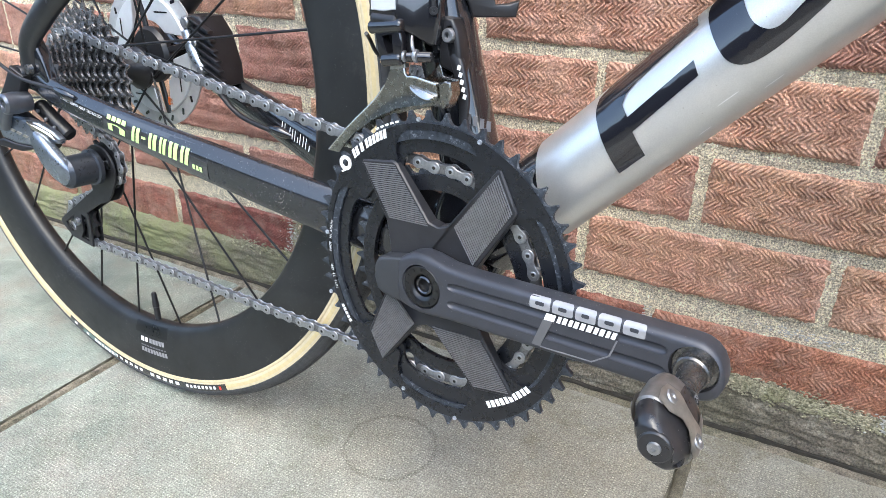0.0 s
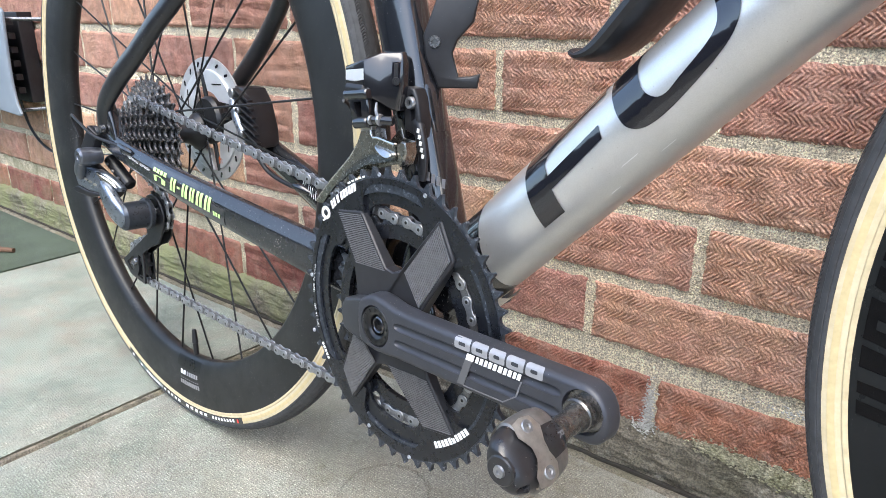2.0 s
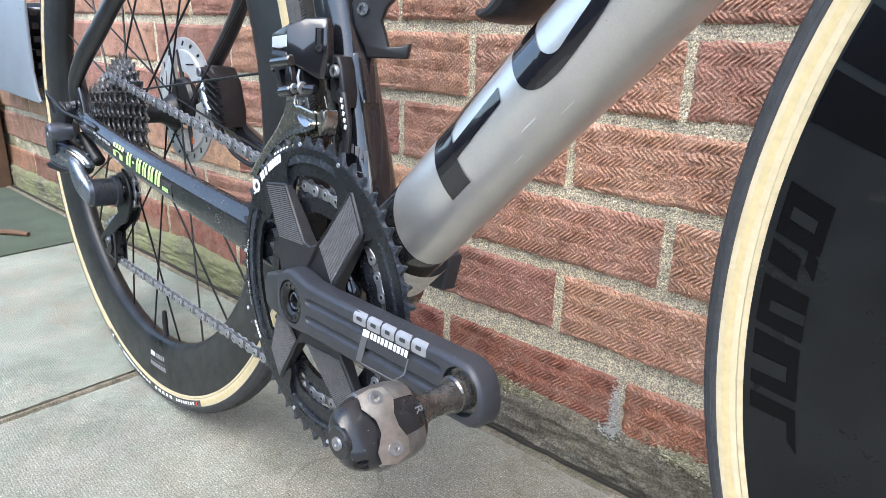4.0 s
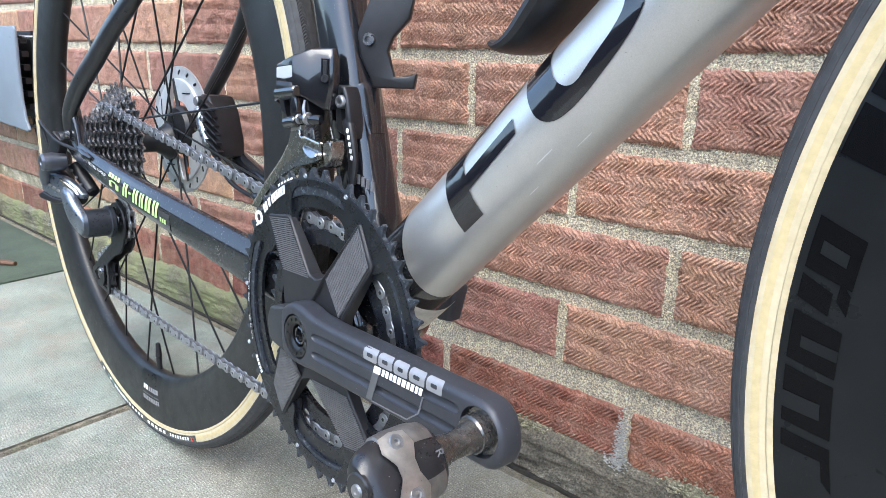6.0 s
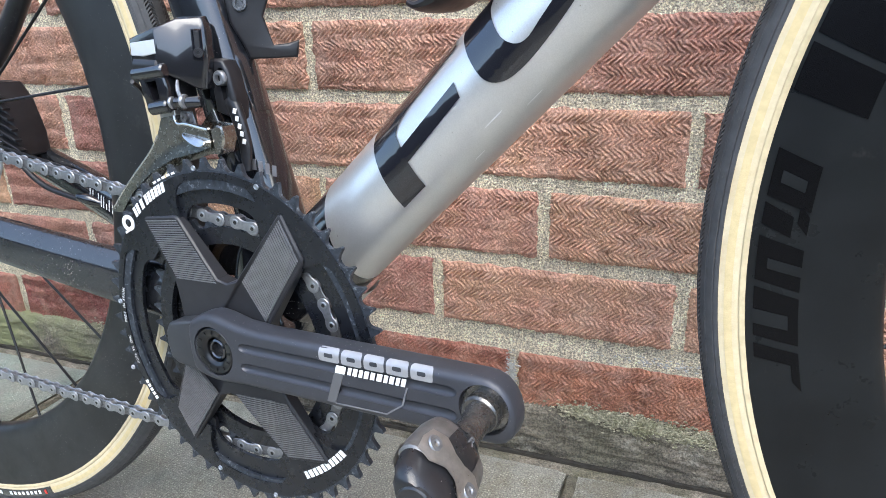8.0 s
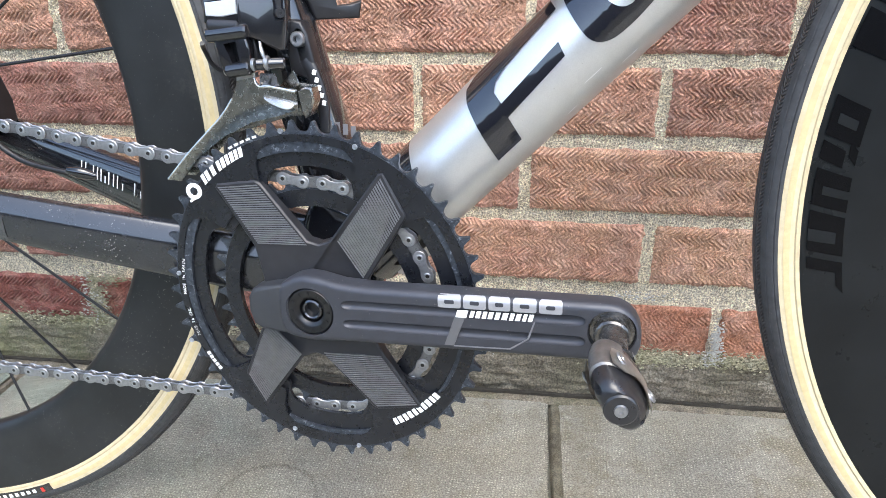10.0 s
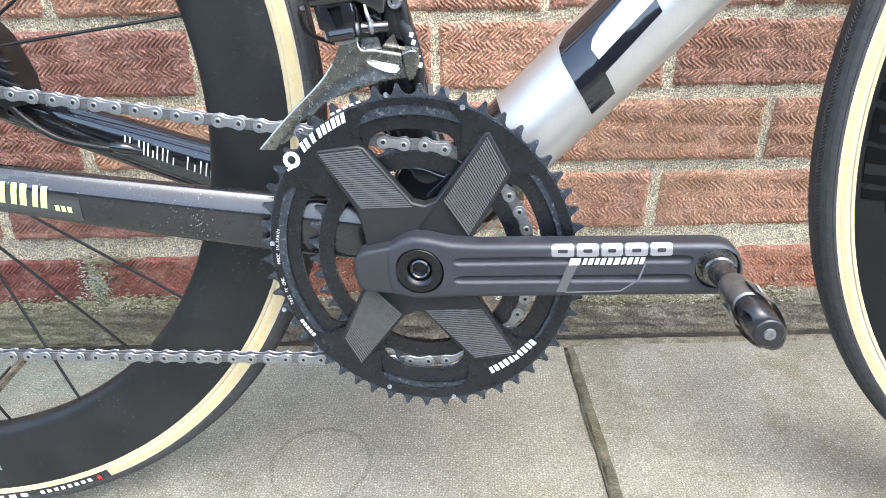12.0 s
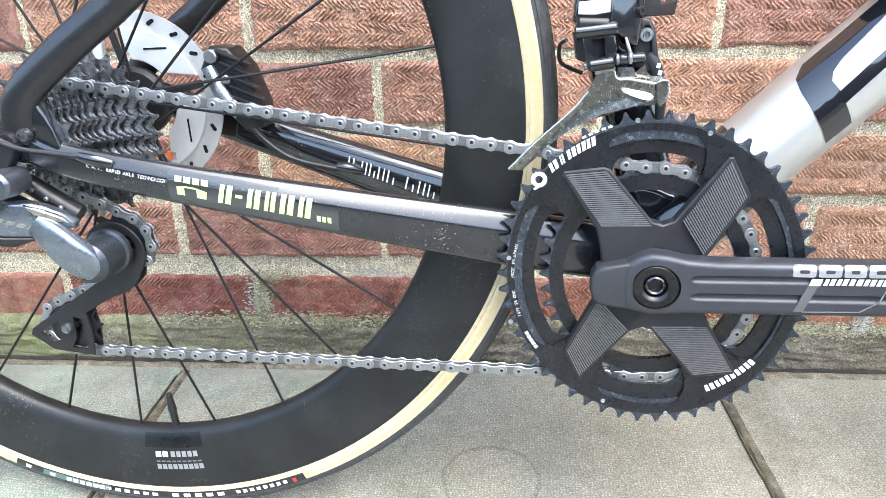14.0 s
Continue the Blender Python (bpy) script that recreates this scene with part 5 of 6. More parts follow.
part("cage_screw", lathe([(0.0, -0.0452), (0.0010, -0.0452), (0.0013, -0.0462), (0.0026, -0.0462), (0.0030, -0.0440)], 14), DARKSTEEL, fd, at=pose(-0.0275, 0.0022, 0.1325))
part("cage_bridge", plate([(-0.0092, 0.1266), (-0.0045, 0.1290), (-0.0005, 0.1285), (0.0010, 0.1215), (-0.0020, 0.1130), (-0.0050, 0.1110), (-0.0075, 0.1160)], -0.0438, -0.0320, 0.001), CAGESTEEL, fd)
part("cage_bridge", box(-0.094, -0.0445, 0.0735, -0.091, -0.0330, 0.0750, 0.0003), POLISHED, fd)
part("chain_guard", sweep([(-0.0110, -0.0215, 0.1420, 0.0035, 0.0050), (-0.0058, -0.0230, 0.1330, 0.0030, 0.0044), (-0.0012, -0.0238, 0.1170, 0.0026, 0.0040), (-0.0002, -0.0250, 0.1000, 0.0022, 0.0026)], 14, 5, 3), PLASTIC, fd)
for i in range(5):
    part("brand_bar", moved(plate(rounded(-0.0012, -0.0015, 0.0012, 0.0015, 0.0003), -0.0262, -0.0257), pose(-0.0046 + i * 0.0013, -0.0006, 0.1355 - i * 0.0044, 0, 14, 0)), WHITE, fd)
part("tube_sleeve", sweep([(-0.0335, 0, 0.1605, 0.0184, 0.0204), (-0.0325, 0, 0.158, 0.0190, 0.0209), (-0.0245, 0, 0.130, 0.0192, 0.0211), (-0.0238, 0, 0.128, 0.0186, 0.0206)], 28, 4), GLOSS, bicycle)
part("motor_cable", sweep([(-0.0645, -0.044, 0.152, 0.0013, 0.0013), (-0.068, -0.036, 0.148, 0.0013, 0.0013), (-0.066, -0.028, 0.137, 0.0013, 0.0013), (-0.052, -0.020, 0.130, 0.0013, 0.0013)], 8, 5), PLASTIC, bicycle)
for i in range(4):
    a = Vector((-0.0005 + i * 0.0050, -0.0200, 0.1000 - 0.001 * i))
    part("model_bar", box(a.x, a.y - 0.0006, a.z, a.x + 0.003, a.y, a.z + 0.0065), DIMPRINT, bicycle)
for i in range(5):
    part("scale_line", box(-0.006 + i * 0.0042, -0.0210, 0.088 - i * 0.0045, 0.013 + i * 0.0022, -0.0205, 0.0884 - i * 0.0045), DIMPRINT, bicycle)

# ---- bottle cages ----
hook = [(0.0, 0.164), (0.029, 0.165), (0.0305, 0.1755), (0.0235, 0.1735), (0.0148, 0.1724), (0.0097, 0.189), (0.013, 0.198), (0.024, 0.211), (0.028, 0.235), (0.0, 0.235), (-0.012, 0.20), (-0.010, 0.185), (-0.003, 0.172)]
fold = pose(-0.0165, 0.006, 0) @ Matrix.Rotation(math.atan2(0.018, 0.0235), 4, "Z")
seat_cage = part("bottle_cage", plate(hook, -0.008, 0.0, 0.0018), PLASTIC, bicycle, "black plastic bottle cage on the seat tube", at=fold)
part("cage_bolt", lathe([(0.0, -0.0085), (0.0020, -0.0085), (0.0024, -0.0105), (0.0040, -0.0105), (0.0046, -0.008)], 18), DARKSTEEL, seat_cage, at=pose(-0.0035, 0, 0.196))
part("bottle_cage", sweep([(0.1045, 0.0, 0.1935, 0.016, 0.0030), (0.1120, 0.0, 0.1920, 0.020, 0.0036), (0.1250, 0.0, 0.1975, 0.024, 0.0068), (0.1420, 0.0, 0.2150, 0.028, 0.0080), (0.1750, 0.0, 0.2550, 0.030, 0.0070), (0.24, 0.0, 0.325, 0.030, 0.0060)], 18, 6, 2.6), PLASTIC, bicycle, "black plastic bottle cage foot on the down tube")

# ---- brake ----
rotor = part("brake_rotor", band(arc(0, 0, 0.0705, 0, 360, 120)[:-1], arc(0, 0, 0.0575, 0, 360, 120)[:-1], 0.0395, 0.0413), ROTORSTEEL, rear, "steel brake rotor with pale finned carrier", at=pose(0.013, 0, 0.014))
for k in range(4):
    a = 90 * k + 22
    part("rotor_fin", plate(arc(0, 0, 0.0572, a, a + 76, 16) + arc(0, 0, 0.033, a + 66, a + 22, 8), 0.0370, 0.0425, 0.0008), FIN, rotor, "pale aluminium cooling fin")
    part("fin_slot", moved(box(-0.0095, 0.0364, -0.0007, 0.0095, 0.0368, 0.0007), Matrix.Rotation(radians(-(a + 40)), 4, "Y") @ pose(0.047, 0, 0, 0, 60, 0)), DECAL, rotor)
    part("rotor_arm", moved(box(0.022, 0.0390, -0.003, 0.059, 0.0420, 0.003, 0.001), Matrix.Rotation(radians(-(a - 7)), 4, "Y")), PLASTIC, rotor)
for k in range(20):
    a = radians(18 * k)
    part("rotor_hole", moved(plate(rounded(-0.0034, -0.0015, 0.0034, 0.0015, 0.0014), 0.0391, 0.0394), Matrix.Rotation(-a, 4, "Y") @ pose(0.064, 0, 0, 0, 40, 0)), DECAL, rotor)
part("rotor_carrier", lathe([(0.012, 0.034), (0.024, 0.034), (0.027, 0.038), (0.027, 0.043), (0.012, 0.043)], 40), PLASTIC, rotor)
caliper = part("brake_caliper", plate([(-0.338, 0.126), (-0.329, 0.143), (-0.314, 0.142), (-0.302, 0.128), (-0.292, 0.100), (-0.291, 0.082), (-0.305, 0.078), (-0.322, 0.095)], 0.030, 0.060, 0.003), PLASTIC, bicycle, "black disc brake caliper with finned pads")
for i in range(6):
    part("pad_fin", moved(box(-0.015, 0.024, -0.0011, 0.013, 0.031, 0.0011, 0.0006), pose(-0.3080 + i * 0.0028, 0, 0.1345 - i * 0.0085, 0, 22, 0)), PLASTIC, caliper)
part("caliper_bolt", cyl((-0.3255, 0.0225, 0.1360), (-0.3255, 0.032, 0.1360), 0.0052, seg=18, bevel=0.001), STEEL, caliper, "silver caliper bolt")
part("caliper_bolt", cyl((-0.3150, 0.0225, 0.1190), (-0.3150, 0.032, 0.1190), 0.0035, seg=14, bevel=0.001), STEEL, caliper)
part("caliper_bolt", cyl((-0.3100, 0.0225, 0.0950), (-0.3100, 0.032, 0.0950), 0.0040, seg=14, bevel=0.001), STEEL, caliper)
part("caliper_bridge", sweep([(-0.330, 0.028, 0.128, 0.004, 0.005), (-0.321, 0.027, 0.108, 0.004, 0.006), (-0.309, 0.029, 0.092, 0.005, 0.005)], 14, 4), ALLOY, caliper)
part("brake_hose", sweep([(-0.306, 0.033, 0.088, 0.0032, 0.0032), (-0.292, 0.033, 0.071, 0.0026, 0.0026), (-0.272, 0.034, 0.057, 0.0024, 0.0024), (-0.245, 0.036, 0.050, 0.0024, 0.0024), (-0.228, 0.039, 0.047, 0.0024, 0.0024)], 12, 6), PLASTIC, bicycle, "black brake hose into the chainstay")
part("hose_port", sweep([(-0.236, 0.0365, 0.0505, 0.003, 0.003), (-0.226, 0.038, 0.0485, 0.0045, 0.005), (-0.215, 0.042, 0.045, 0.003, 0.003)], 12, 4), GLOSS, bicycle)
part("wear_tab", box(-0.379, 0.037, 0.052, -0.370, 0.041, 0.060, 0.001), ORANGE, bicycle)

# ---- pedal ----
PX, PZ = 0.1748, 0.0100
pedal = part("pedal", join(lathe([(0.0080, -0.079), (0.0078, -0.086), (0.0066, -0.094), (0.0066, -0.102), (0.0090, -0.111)], 24)), SPINDLE, bicycle, "round two-sided pedal on a polished spindle", at=pose(PX + 0.001, -0.003, PZ))
tilt = Matrix.Rotation(radians(50.6), 4, "Y")


def pedal_end(u, w, n=36):
    """The pedal's outline seen from its end: long along the plates, flattened across."""
    pts = []
    for i in range(n):
        t = 2 * math.pi * i / n
        c, k = math.cos(t), math.sin(t)
        pts.append((u * math.copysign(abs(c) ** 0.88, c), w * math.copysign(abs(k) ** 0.88, k)))
    return pts


notches = [moved(cyl((0, -0.17, 0), (0, -0.145, 0), 0.0023, seg=14), pose(u, 0, w)) for u, w in ((-0.0122, -0.0040), (0.0122, 0.0040))]
vs, fs = [], []
rows = ((-0.1085, 0.55), (-0.1100, 0.72), (-0.1140, 0.88), (-0.1210, 0.98), (-0.1310, 1.0), (-0.1400, 0.96), (-0.1460, 0.86), (-0.1500, 0.73), (-0.1520, 0.58), (-0.1524, 0.40))
for y, f in rows:
    vs += [(u * f, y, w * (0.25 + 0.75 * f)) for u, w in pedal_end(0.0172, 0.0090)]
for i in range(len(rows) - 1):
    fs += [(i * 36 + j, i * 36 + (j + 1) % 36, (i + 1) * 36 + (j + 1) % 36, (i + 1) * 36 + j) for j in range(36)]
fs += [tuple(range(36)), tuple(range(36 * (len(rows) - 1), 36 * len(rows)))]
part("pedal_body", carve((vs, fs), *notches), PEDAL, pedal, "worn black moulded pedal body", at=tilt)
bow = [(-0.0185, 0.012), (-0.0200, 0.0), (-0.0185, -0.012), (-0.0110, -0.0150), (-0.0030, -0.0085), (0.0040, -0.0085), (0.0125, -0.0150), (0.0190, -0.0130), (0.0215, 0.0), (0.0190, 0.0130), (0.0125, 0.0150), (0.0040, 0.0085), (-0.0030, 0.0085), (-0.0110, 0.0150)]
for s in (0, math.pi):
    turn = pose(0, -0.1330, 0) @ tilt @ Matrix.Rotation(s, 4, "Y")
    g = wrap([(a * 0.82, b * 0.58) for a, b in bow], lambda u, v: Vector((u, -0.0016 + 15.0 * u * u + 7.0 * v * v, v)), 0.003)
    g2 = wrap([(a * 0.82, b * 0.58) for a, b in bow], lambda u, v: Vector((u, 0.0012 + 15.0 * u * u + 7.0 * v * v, v)), 0.003)
    g3 = wrap([(a * 0.80, b * 0.56) for a, b in bow], lambda u, v: Vector((u, -0.0019 + 15.0 * u * u + 7.0 * v * v, v)), 0.003)
    part("bow_tie_plate", join(g, g2, g3), WORN, pedal, "worn polished steel bow-tie plate", at=turn @ pose(0, 0, 0.0091) @ Matrix.Rotation(radians(-90), 4, "X"))
    for u in (-0.0113, 0.0113):
        part("plate_screw", lathe([(0.0, 0.0), (0.0012, 0.0), (0.0016, 0.0008), (0.0033, 0.0008), (0.0037, 0.0)], 18, "z"), STEEL, pedal, at=turn @ pose(u, 0, 0.0091))
# worn metal bands that wrap both long ends of the body
shell = ((-0.1128, 0.90), (-0.1140, 0.955), (-0.1210, 1.045), (-0.1310, 1.065), (-0.1385, 1.035), (-0.1392, 0.96))
for s in (1, -1):
    vs, fs = [], []
    for y, f in shell:
        vs += [(s * 0.0172 * f * abs(math.cos(radians(t))) ** 0.88, y, 0.0090 * (0.25 + 0.75 * f) * math.copysign(abs(math.sin(radians(t))) ** 0.88, t)) for t in range(-66, 67, 6)]
    for i in range(len(shell) - 1):
        fs += [(i * 23 + j, i * 23 + j + 1, (i + 1) * 23 + j + 1, (i + 1) * 23 + j) for j in range(22)]
    part("rim_guard", (vs, fs), GUARD, pedal, "worn grey metal rim guard", at=tilt)
part("end_cap", lathe([(0.0, -0.1530), (0.0068, -0.1530), (0.0076, -0.1524), (0.0078, -0.1510)], 28), PEDAL, pedal)
part("cap_screw", lathe([(0.0, -0.1532), (0.0009, -0.1532), (0.0012, -0.1541), (0.0028, -0.1541), (0.0032, -0.1528)], 18), STEEL, pedal, "steel end screw")
text_mark("R", 0.006, pose(0, -0.1145, 0) @ tilt @ pose(0, 0, 0.0100), DIMPRINT, pedal)

# ---- wheel details ----
part("valve", join(cyl((0, 0, 0.268), (0, 0, 0.252), 0.0032, seg=14), cyl((0, 0, 0.252), (0, 0, 0.234), 0.0038, 0.0026, seg=14, bevel=0.001)), PLASTIC, rear, "black valve with dust cap", at=Matrix.Rotation(radians(175), 4, "Y"))


def rim_mark(hub, name, a0, a1, r0, r1, material, lift=0.0006, lean=0.0):
    n = max(2, int(abs(a1 - a0) / 1.5))

    def depth(r):
        pr = [(0.262, -0.0065), (0.266, -0.0092), (0.2735, -0.0115), (0.288, -0.0135), (0.305, -0.0138), (0.3165, -0.0135), (0.318, -0.0136), (0.3215, -0.0141), (0.3265, -0.0141), (0.3300, -0.0134), (0.332, -0.0126)]
        for (ra, ya), (rb, yb) in zip(pr, pr[1:]):
            if ra <= r <= rb:
                return ya + (yb - ya) * (r - ra) / (rb - ra)
        return pr[-1][1]

    vs, fs = [], []
    rs = [r0 + (r1 - r0) * j / 4 for j in range(5)]
    for i in range(n + 1):
        for j, r in enumerate(rs):
            a = radians(a0 + (a1 - a0) * i / n + lean * j / 4)
            vs.append((wr(r) * math.cos(a), depth(r) - lift, wr(r) * math.sin(a)))
    fs = [(i * 5 + j, i * 5 + j + 1, (i + 1) * 5 + j + 1, (i + 1) * 5 + j) for i in range(n) for j in range(4)]
    return part(name, (vs, fs), material, hub)


# black label on the rear tyre wall with pale bars
rim_mark(rear, "tyre_label", -113.0, -64.5, 0.3205, 0.3285, DECAL, 0.0004)
a = -66.0
rim_mark(rear, "label_tick", a, a - 0.6, 0.3228, 0.3275, RED)
for name, w, k, lo, hi in (("brand", 1.15, 8, 0.3226, 0.3263), ("word", 1.9, 5, 0.3224, 0.3265), ("word", 1.55, 7, 0.3226, 0.3263)):
    a -= 1.6
    for i in range(k):
        rim_mark(rear, "label_bar", a, a - w * 0.58, lo, hi, WHITE)
        a -= w
rim_mark(rear, "label_green", -97.5, -108.5, 0.3212, 0.3278, shader("sage_print", (0.09, 0.14, 0.12), 0.5), 0.0006)
for i in range(6):
    rim_mark(rear, "label_bar", -98.3 - i * 1.1, -99.1 - i * 1.1, 0.3222, 0.3268, WHITE, 0.0009)
for a in (-106.5, -110.5):
    rim_mark(rear, "label_dot", a, a - 0.9, 0.3226, 0.3264, WHITE, 0.0009)
# small pale marks on the rear rim above the valve
rim_mark(rear, "rim_patch", -90.5, -79.5, 0.2635, 0.276, FRONTRIM, 0.0003)
for i in range(2):
    rim_mark(rear, "rim_bar", -88.6 + i * 1.25, -87.6 + i * 1.25, 0.2845, 0.2792, WHITE)
for i in range(5):
    rim_mark(rear, "rim_bar", -85.8 + i * 1.05, -85.0 + i * 1.05, 0.2845, 0.2792, PALEPRINT)
for i in range(9):
    rim_mark(rear, "rim_bar", -88.6 + i * 0.95, -87.9 + i * 0.95, 0.2895, 0.2880, DIMPRINT)
for i in range(9):
    rim_mark(rear, "rim_bar", -88.6 + i * 0.95, -87.85 + i * 0.95, 0.2965, 0.2915, PALEPRINT)

# black-on-black lettering blocks on the front rim
LO, HI = 0.2945, 0.3125
for a0, a1, r0, r1 in ((173.0, 176.9, LO, HI), (177.4, 179.2, 0.3005, HI), (177.3, 178.9, LO, 0.2988), (180.2, 184.0, LO, HI), (184.6, 189.0, LO, HI), (189.7, 191.0, LO, HI), (191.0, 193.4, LO, 0.2978), (165.0, 168.6, 0.285, 0.3145), (160.6, 164.3, 0.285, 0.3145), (156.0, 159.9, 0.285, 0.3145), (151.4, 155.3, 0.285, 0.3145)):
    rim_mark(front, "rim_letter_block", a0, a1, r0, r1, RIMDECAL, 0.0005, -1.0)
for a0, a1, r0, r1 in ((174.3, 175.3, 0.2985, 0.3085), (181.7, 182.6, 0.2945, 0.3080), (186.2, 187.5, 0.2985, 0.3125)):
    rim_mark(front, "rim_letter_slot", a0, a1, r0, r1, FRONTRIM, 0.0008, -0.6)

# ---- underside of the bottom bracket ----
part("bracket_label", wrap(rounded(0.004, -2.05 * DTR, 0.033, -0.85 * DTR, 0.002), lambda u, v: on_tube(u, v / DTR, 0.0045), 0.003), LABEL, bicycle, "worn paper label under the end of the down tube")

# ---- things along the wall ----
panel = part("vent_cover", plate([(-0.42, 0.295), (-0.10, 0.282), (0.040, 0.276), (0.046, 0.281), (0.034, 0.300), (0.030, 0.340), (0.036, 0.400), (0.045, 0.450), (0.0475, 0.476), (0.042, 0.483), (-0.42, 0.483)], -0.006, 0.0, 0.002), BLUEGREY, None, "", at=pose(-1.26, -0.075, 0))
tagged(panel, "blue-grey sheet metal cover fixed to the wall", "vent cover")
for i in range(6):
    part("slat", box(-0.30, 0.020, 0.315 + i * 0.027, -0.010, 0.034, 0.327 + i * 0.027, 0.002), PLASTIC, panel)
part("backing", box(-0.42, 0.040, 0.295, -0.005, 0.070, 0.475, 0.003), PLASTIC, panel)
part("bracket", cyl((0.02, -0.004, 0.462), (0.09, 0.06, 0.462), 0.004, seg=12), DARKSTEEL, panel)
part("bracket", cyl((0.00, -0.002, 0.283), (0.07, 0.06, 0.290), 0.004, seg=12), DARKSTEEL, panel)
post = tagged(part("timber_post", box(-1.95, -0.06, 0.0, -1.745, -0.016, 0.27, 0.004), WOOD, None), "weathered brown timber post against the brick wall", "post")
twig = tagged(part("twig", sweep([(-1.30, -0.20, 0.0075, 0.006, 0.006), (-1.25, -0.165, 0.0085, 0.007, 0.006), (-1.215, -0.145, 0.0075, 0.005, 0.005)], 10, 4), WOOD, None), "short brown twig lying on the paving", "twig")
wire = tagged(part("wall_cable", sweep([(-1.34, -0.03, 0.30, 0.003, 0.003), (-1.345, -0.02, 0.24, 0.003, 0.003), (-1.31, -0.014, 0.20, 0.003, 0.003), (-1.24, -0.012, 0.185, 0.003, 0.003), (-1.16, -0.010, 0.19, 0.003, 0.003)], 8, 5), PLASTIC, None), "thin black cable hanging against the wall", "cable")


def lumps(name, spots, material, label, category, seed, size=(0.0005, 0.0015)):
    """Crusts of small rounded lumps, joined as one growth."""
    r = random.Random(seed)
    geos = []
    for x, z, w, h, n in spots:
        for _ in range(n):
            s = r.uniform(*size)
            c = Vector((x + r.gauss(0, w), -0.0125 + r.uniform(-0.002, 0.003), z + r.gauss(0, h)))
            bm = bmesh.new()
            bmesh.ops.create_icosphere(bm, subdivisions=1, radius=s)
            k = r.uniform(0, 50)
            geos.append(([tuple(c + Vector((v.co.x * 1.7, v.co.y * 0.45, v.co.z * 0.9)) * (1 + 1.2 * noise.noise(v.co * 500 + Vector((k, k, k))))) for v in bm.verts], [tuple(v.index for v in f.verts) for f in bm.faces]))
            bm.free()
    ob = part(name, join(*geos), material, None, "", 80)
    return tagged(ob, label, category, "", "stuff")


lumps("lichen_crust", [(0.165, 0.061, 0.012, 0.004, 468), (0.205, 0.059, 0.016, 0.004, 780), (0.235, 0.056, 0.02, 0.005, 1014), (0.285, 0.054, 0.025, 0.005, 780), (0.37, 0.055, 0.03, 0.005, 780), (-0.20, 0.060, 0.04, 0.006, 327), (-0.28, 0.058, 0.05, 0.006, 354), (-0.05, 0.06, 0.03, 0.005, 468), (-0.46, 0.058, 0.03, 0.006, 190), (-0.378, 0.088, 0.007, 0.016, 450), (-0.345, 0.060, 0.028, 0.005, 540), (-0.395, 0.056, 0.035, 0.005, 450), (-0.365, 0.118, 0.016, 0.003, 195)], LICHEN, "pale green lichen crust along the top of the plinth", "lichen", 3)
lumps("lime_bloom", [(0.0915, 0.085, 0.003, 0.014, 420), (0.088, 0.060, 0.006, 0.005, 260), (0.330, 0.080, 0.003, 0.012, 420), (0.328, 0.058, 0.007, 0.005, 260), (-0.24, 0.125, 0.02, 0.004, 260), (-0.385, 0.088, 0.008, 0.016, 300), (0.23, 0.130, 0.03, 0.003, 120)], FLAKE, "white lime bloom in the lowest brick joints", "lime bloom", 4, (0.0003, 0.0010))

# ---- stain and joint on the paving ----
STAIN = shader("damp_stain", (0.12, 0.10, 0.07), 0.9, 0, 0.3, 60)
sn, sl = STAIN.node_tree.nodes, STAIN.node_tree.links.new
tx = sn.new("ShaderNodeTexNoise")
tx.inputs["Scale"].default_value, tx.inputs["Detail"].default_value = 60.0, 8.0
mr = sn.new("ShaderNodeMapRange")
mr.inputs["From Min"].default_value, mr.inputs["From Max"].default_value, mr.inputs["To Max"].default_value = 0.32, 0.66, 0.34
sl(tx.outputs["Fac"], mr.inputs["Value"])
sl(mr.outputs[0], sn["Principled BSDF"].inputs["Alpha"])
vs, fs = [], []
for i in range(72):
    a = 2 * math.pi * i / 72
    k = 1 + 0.05 * noise.noise((math.cos(a) * 2, math.sin(a) * 2, 1.0))
    w = 0.0022 + 0.0018 * noise.noise((math.cos(a) * 4, math.sin(a) * 4, 5.0))
    for r in (0.046 * k - w, 0.046 * k + w):
        vs.append((-0.105 + r * math.cos(a), -0.215 + r * math.sin(a), 0.0038))
fs = [(2 * i, 2 * i + 1, (2 * i + 3) % 144, (2 * i + 2) % 144) for i in range(72)]
part("ring_stain", (vs, fs), STAIN, ground)

def strip(name, along, x0, x1, z, material, seed, n=160, lo=-2.4, hi=1.4):
    """A low uneven band of grit or painted crack shade between two edges, along x or along y."""
    vs, fs = [], []
    for i in range(n + 1):
        t = lo + (hi - lo) * i / n
        for j in range(5):
            f = j / 4
            u = x0 + (x1 - x0) * f + noise.noise((t * 45, f * 3, seed)) * 0.0016 + (noise.noise((t * 12, f, seed + 3.0)) * 0.0014)
            h = z + (0.0012 if 0 < j < 4 else -0.004) + noise.noise((t * 60, f * 4, seed + 9.0)) * 0.0008
            vs.append((t, u, h) if along == "x" else (u, t, h))
    fs = [(i * 5 + j, i * 5 + j + 1, i * 5 + j + 6, i * 5 + j + 5) for i in range(n) for j in range(4)]
    return part(name, (vs, fs), material, ground, "", 60)


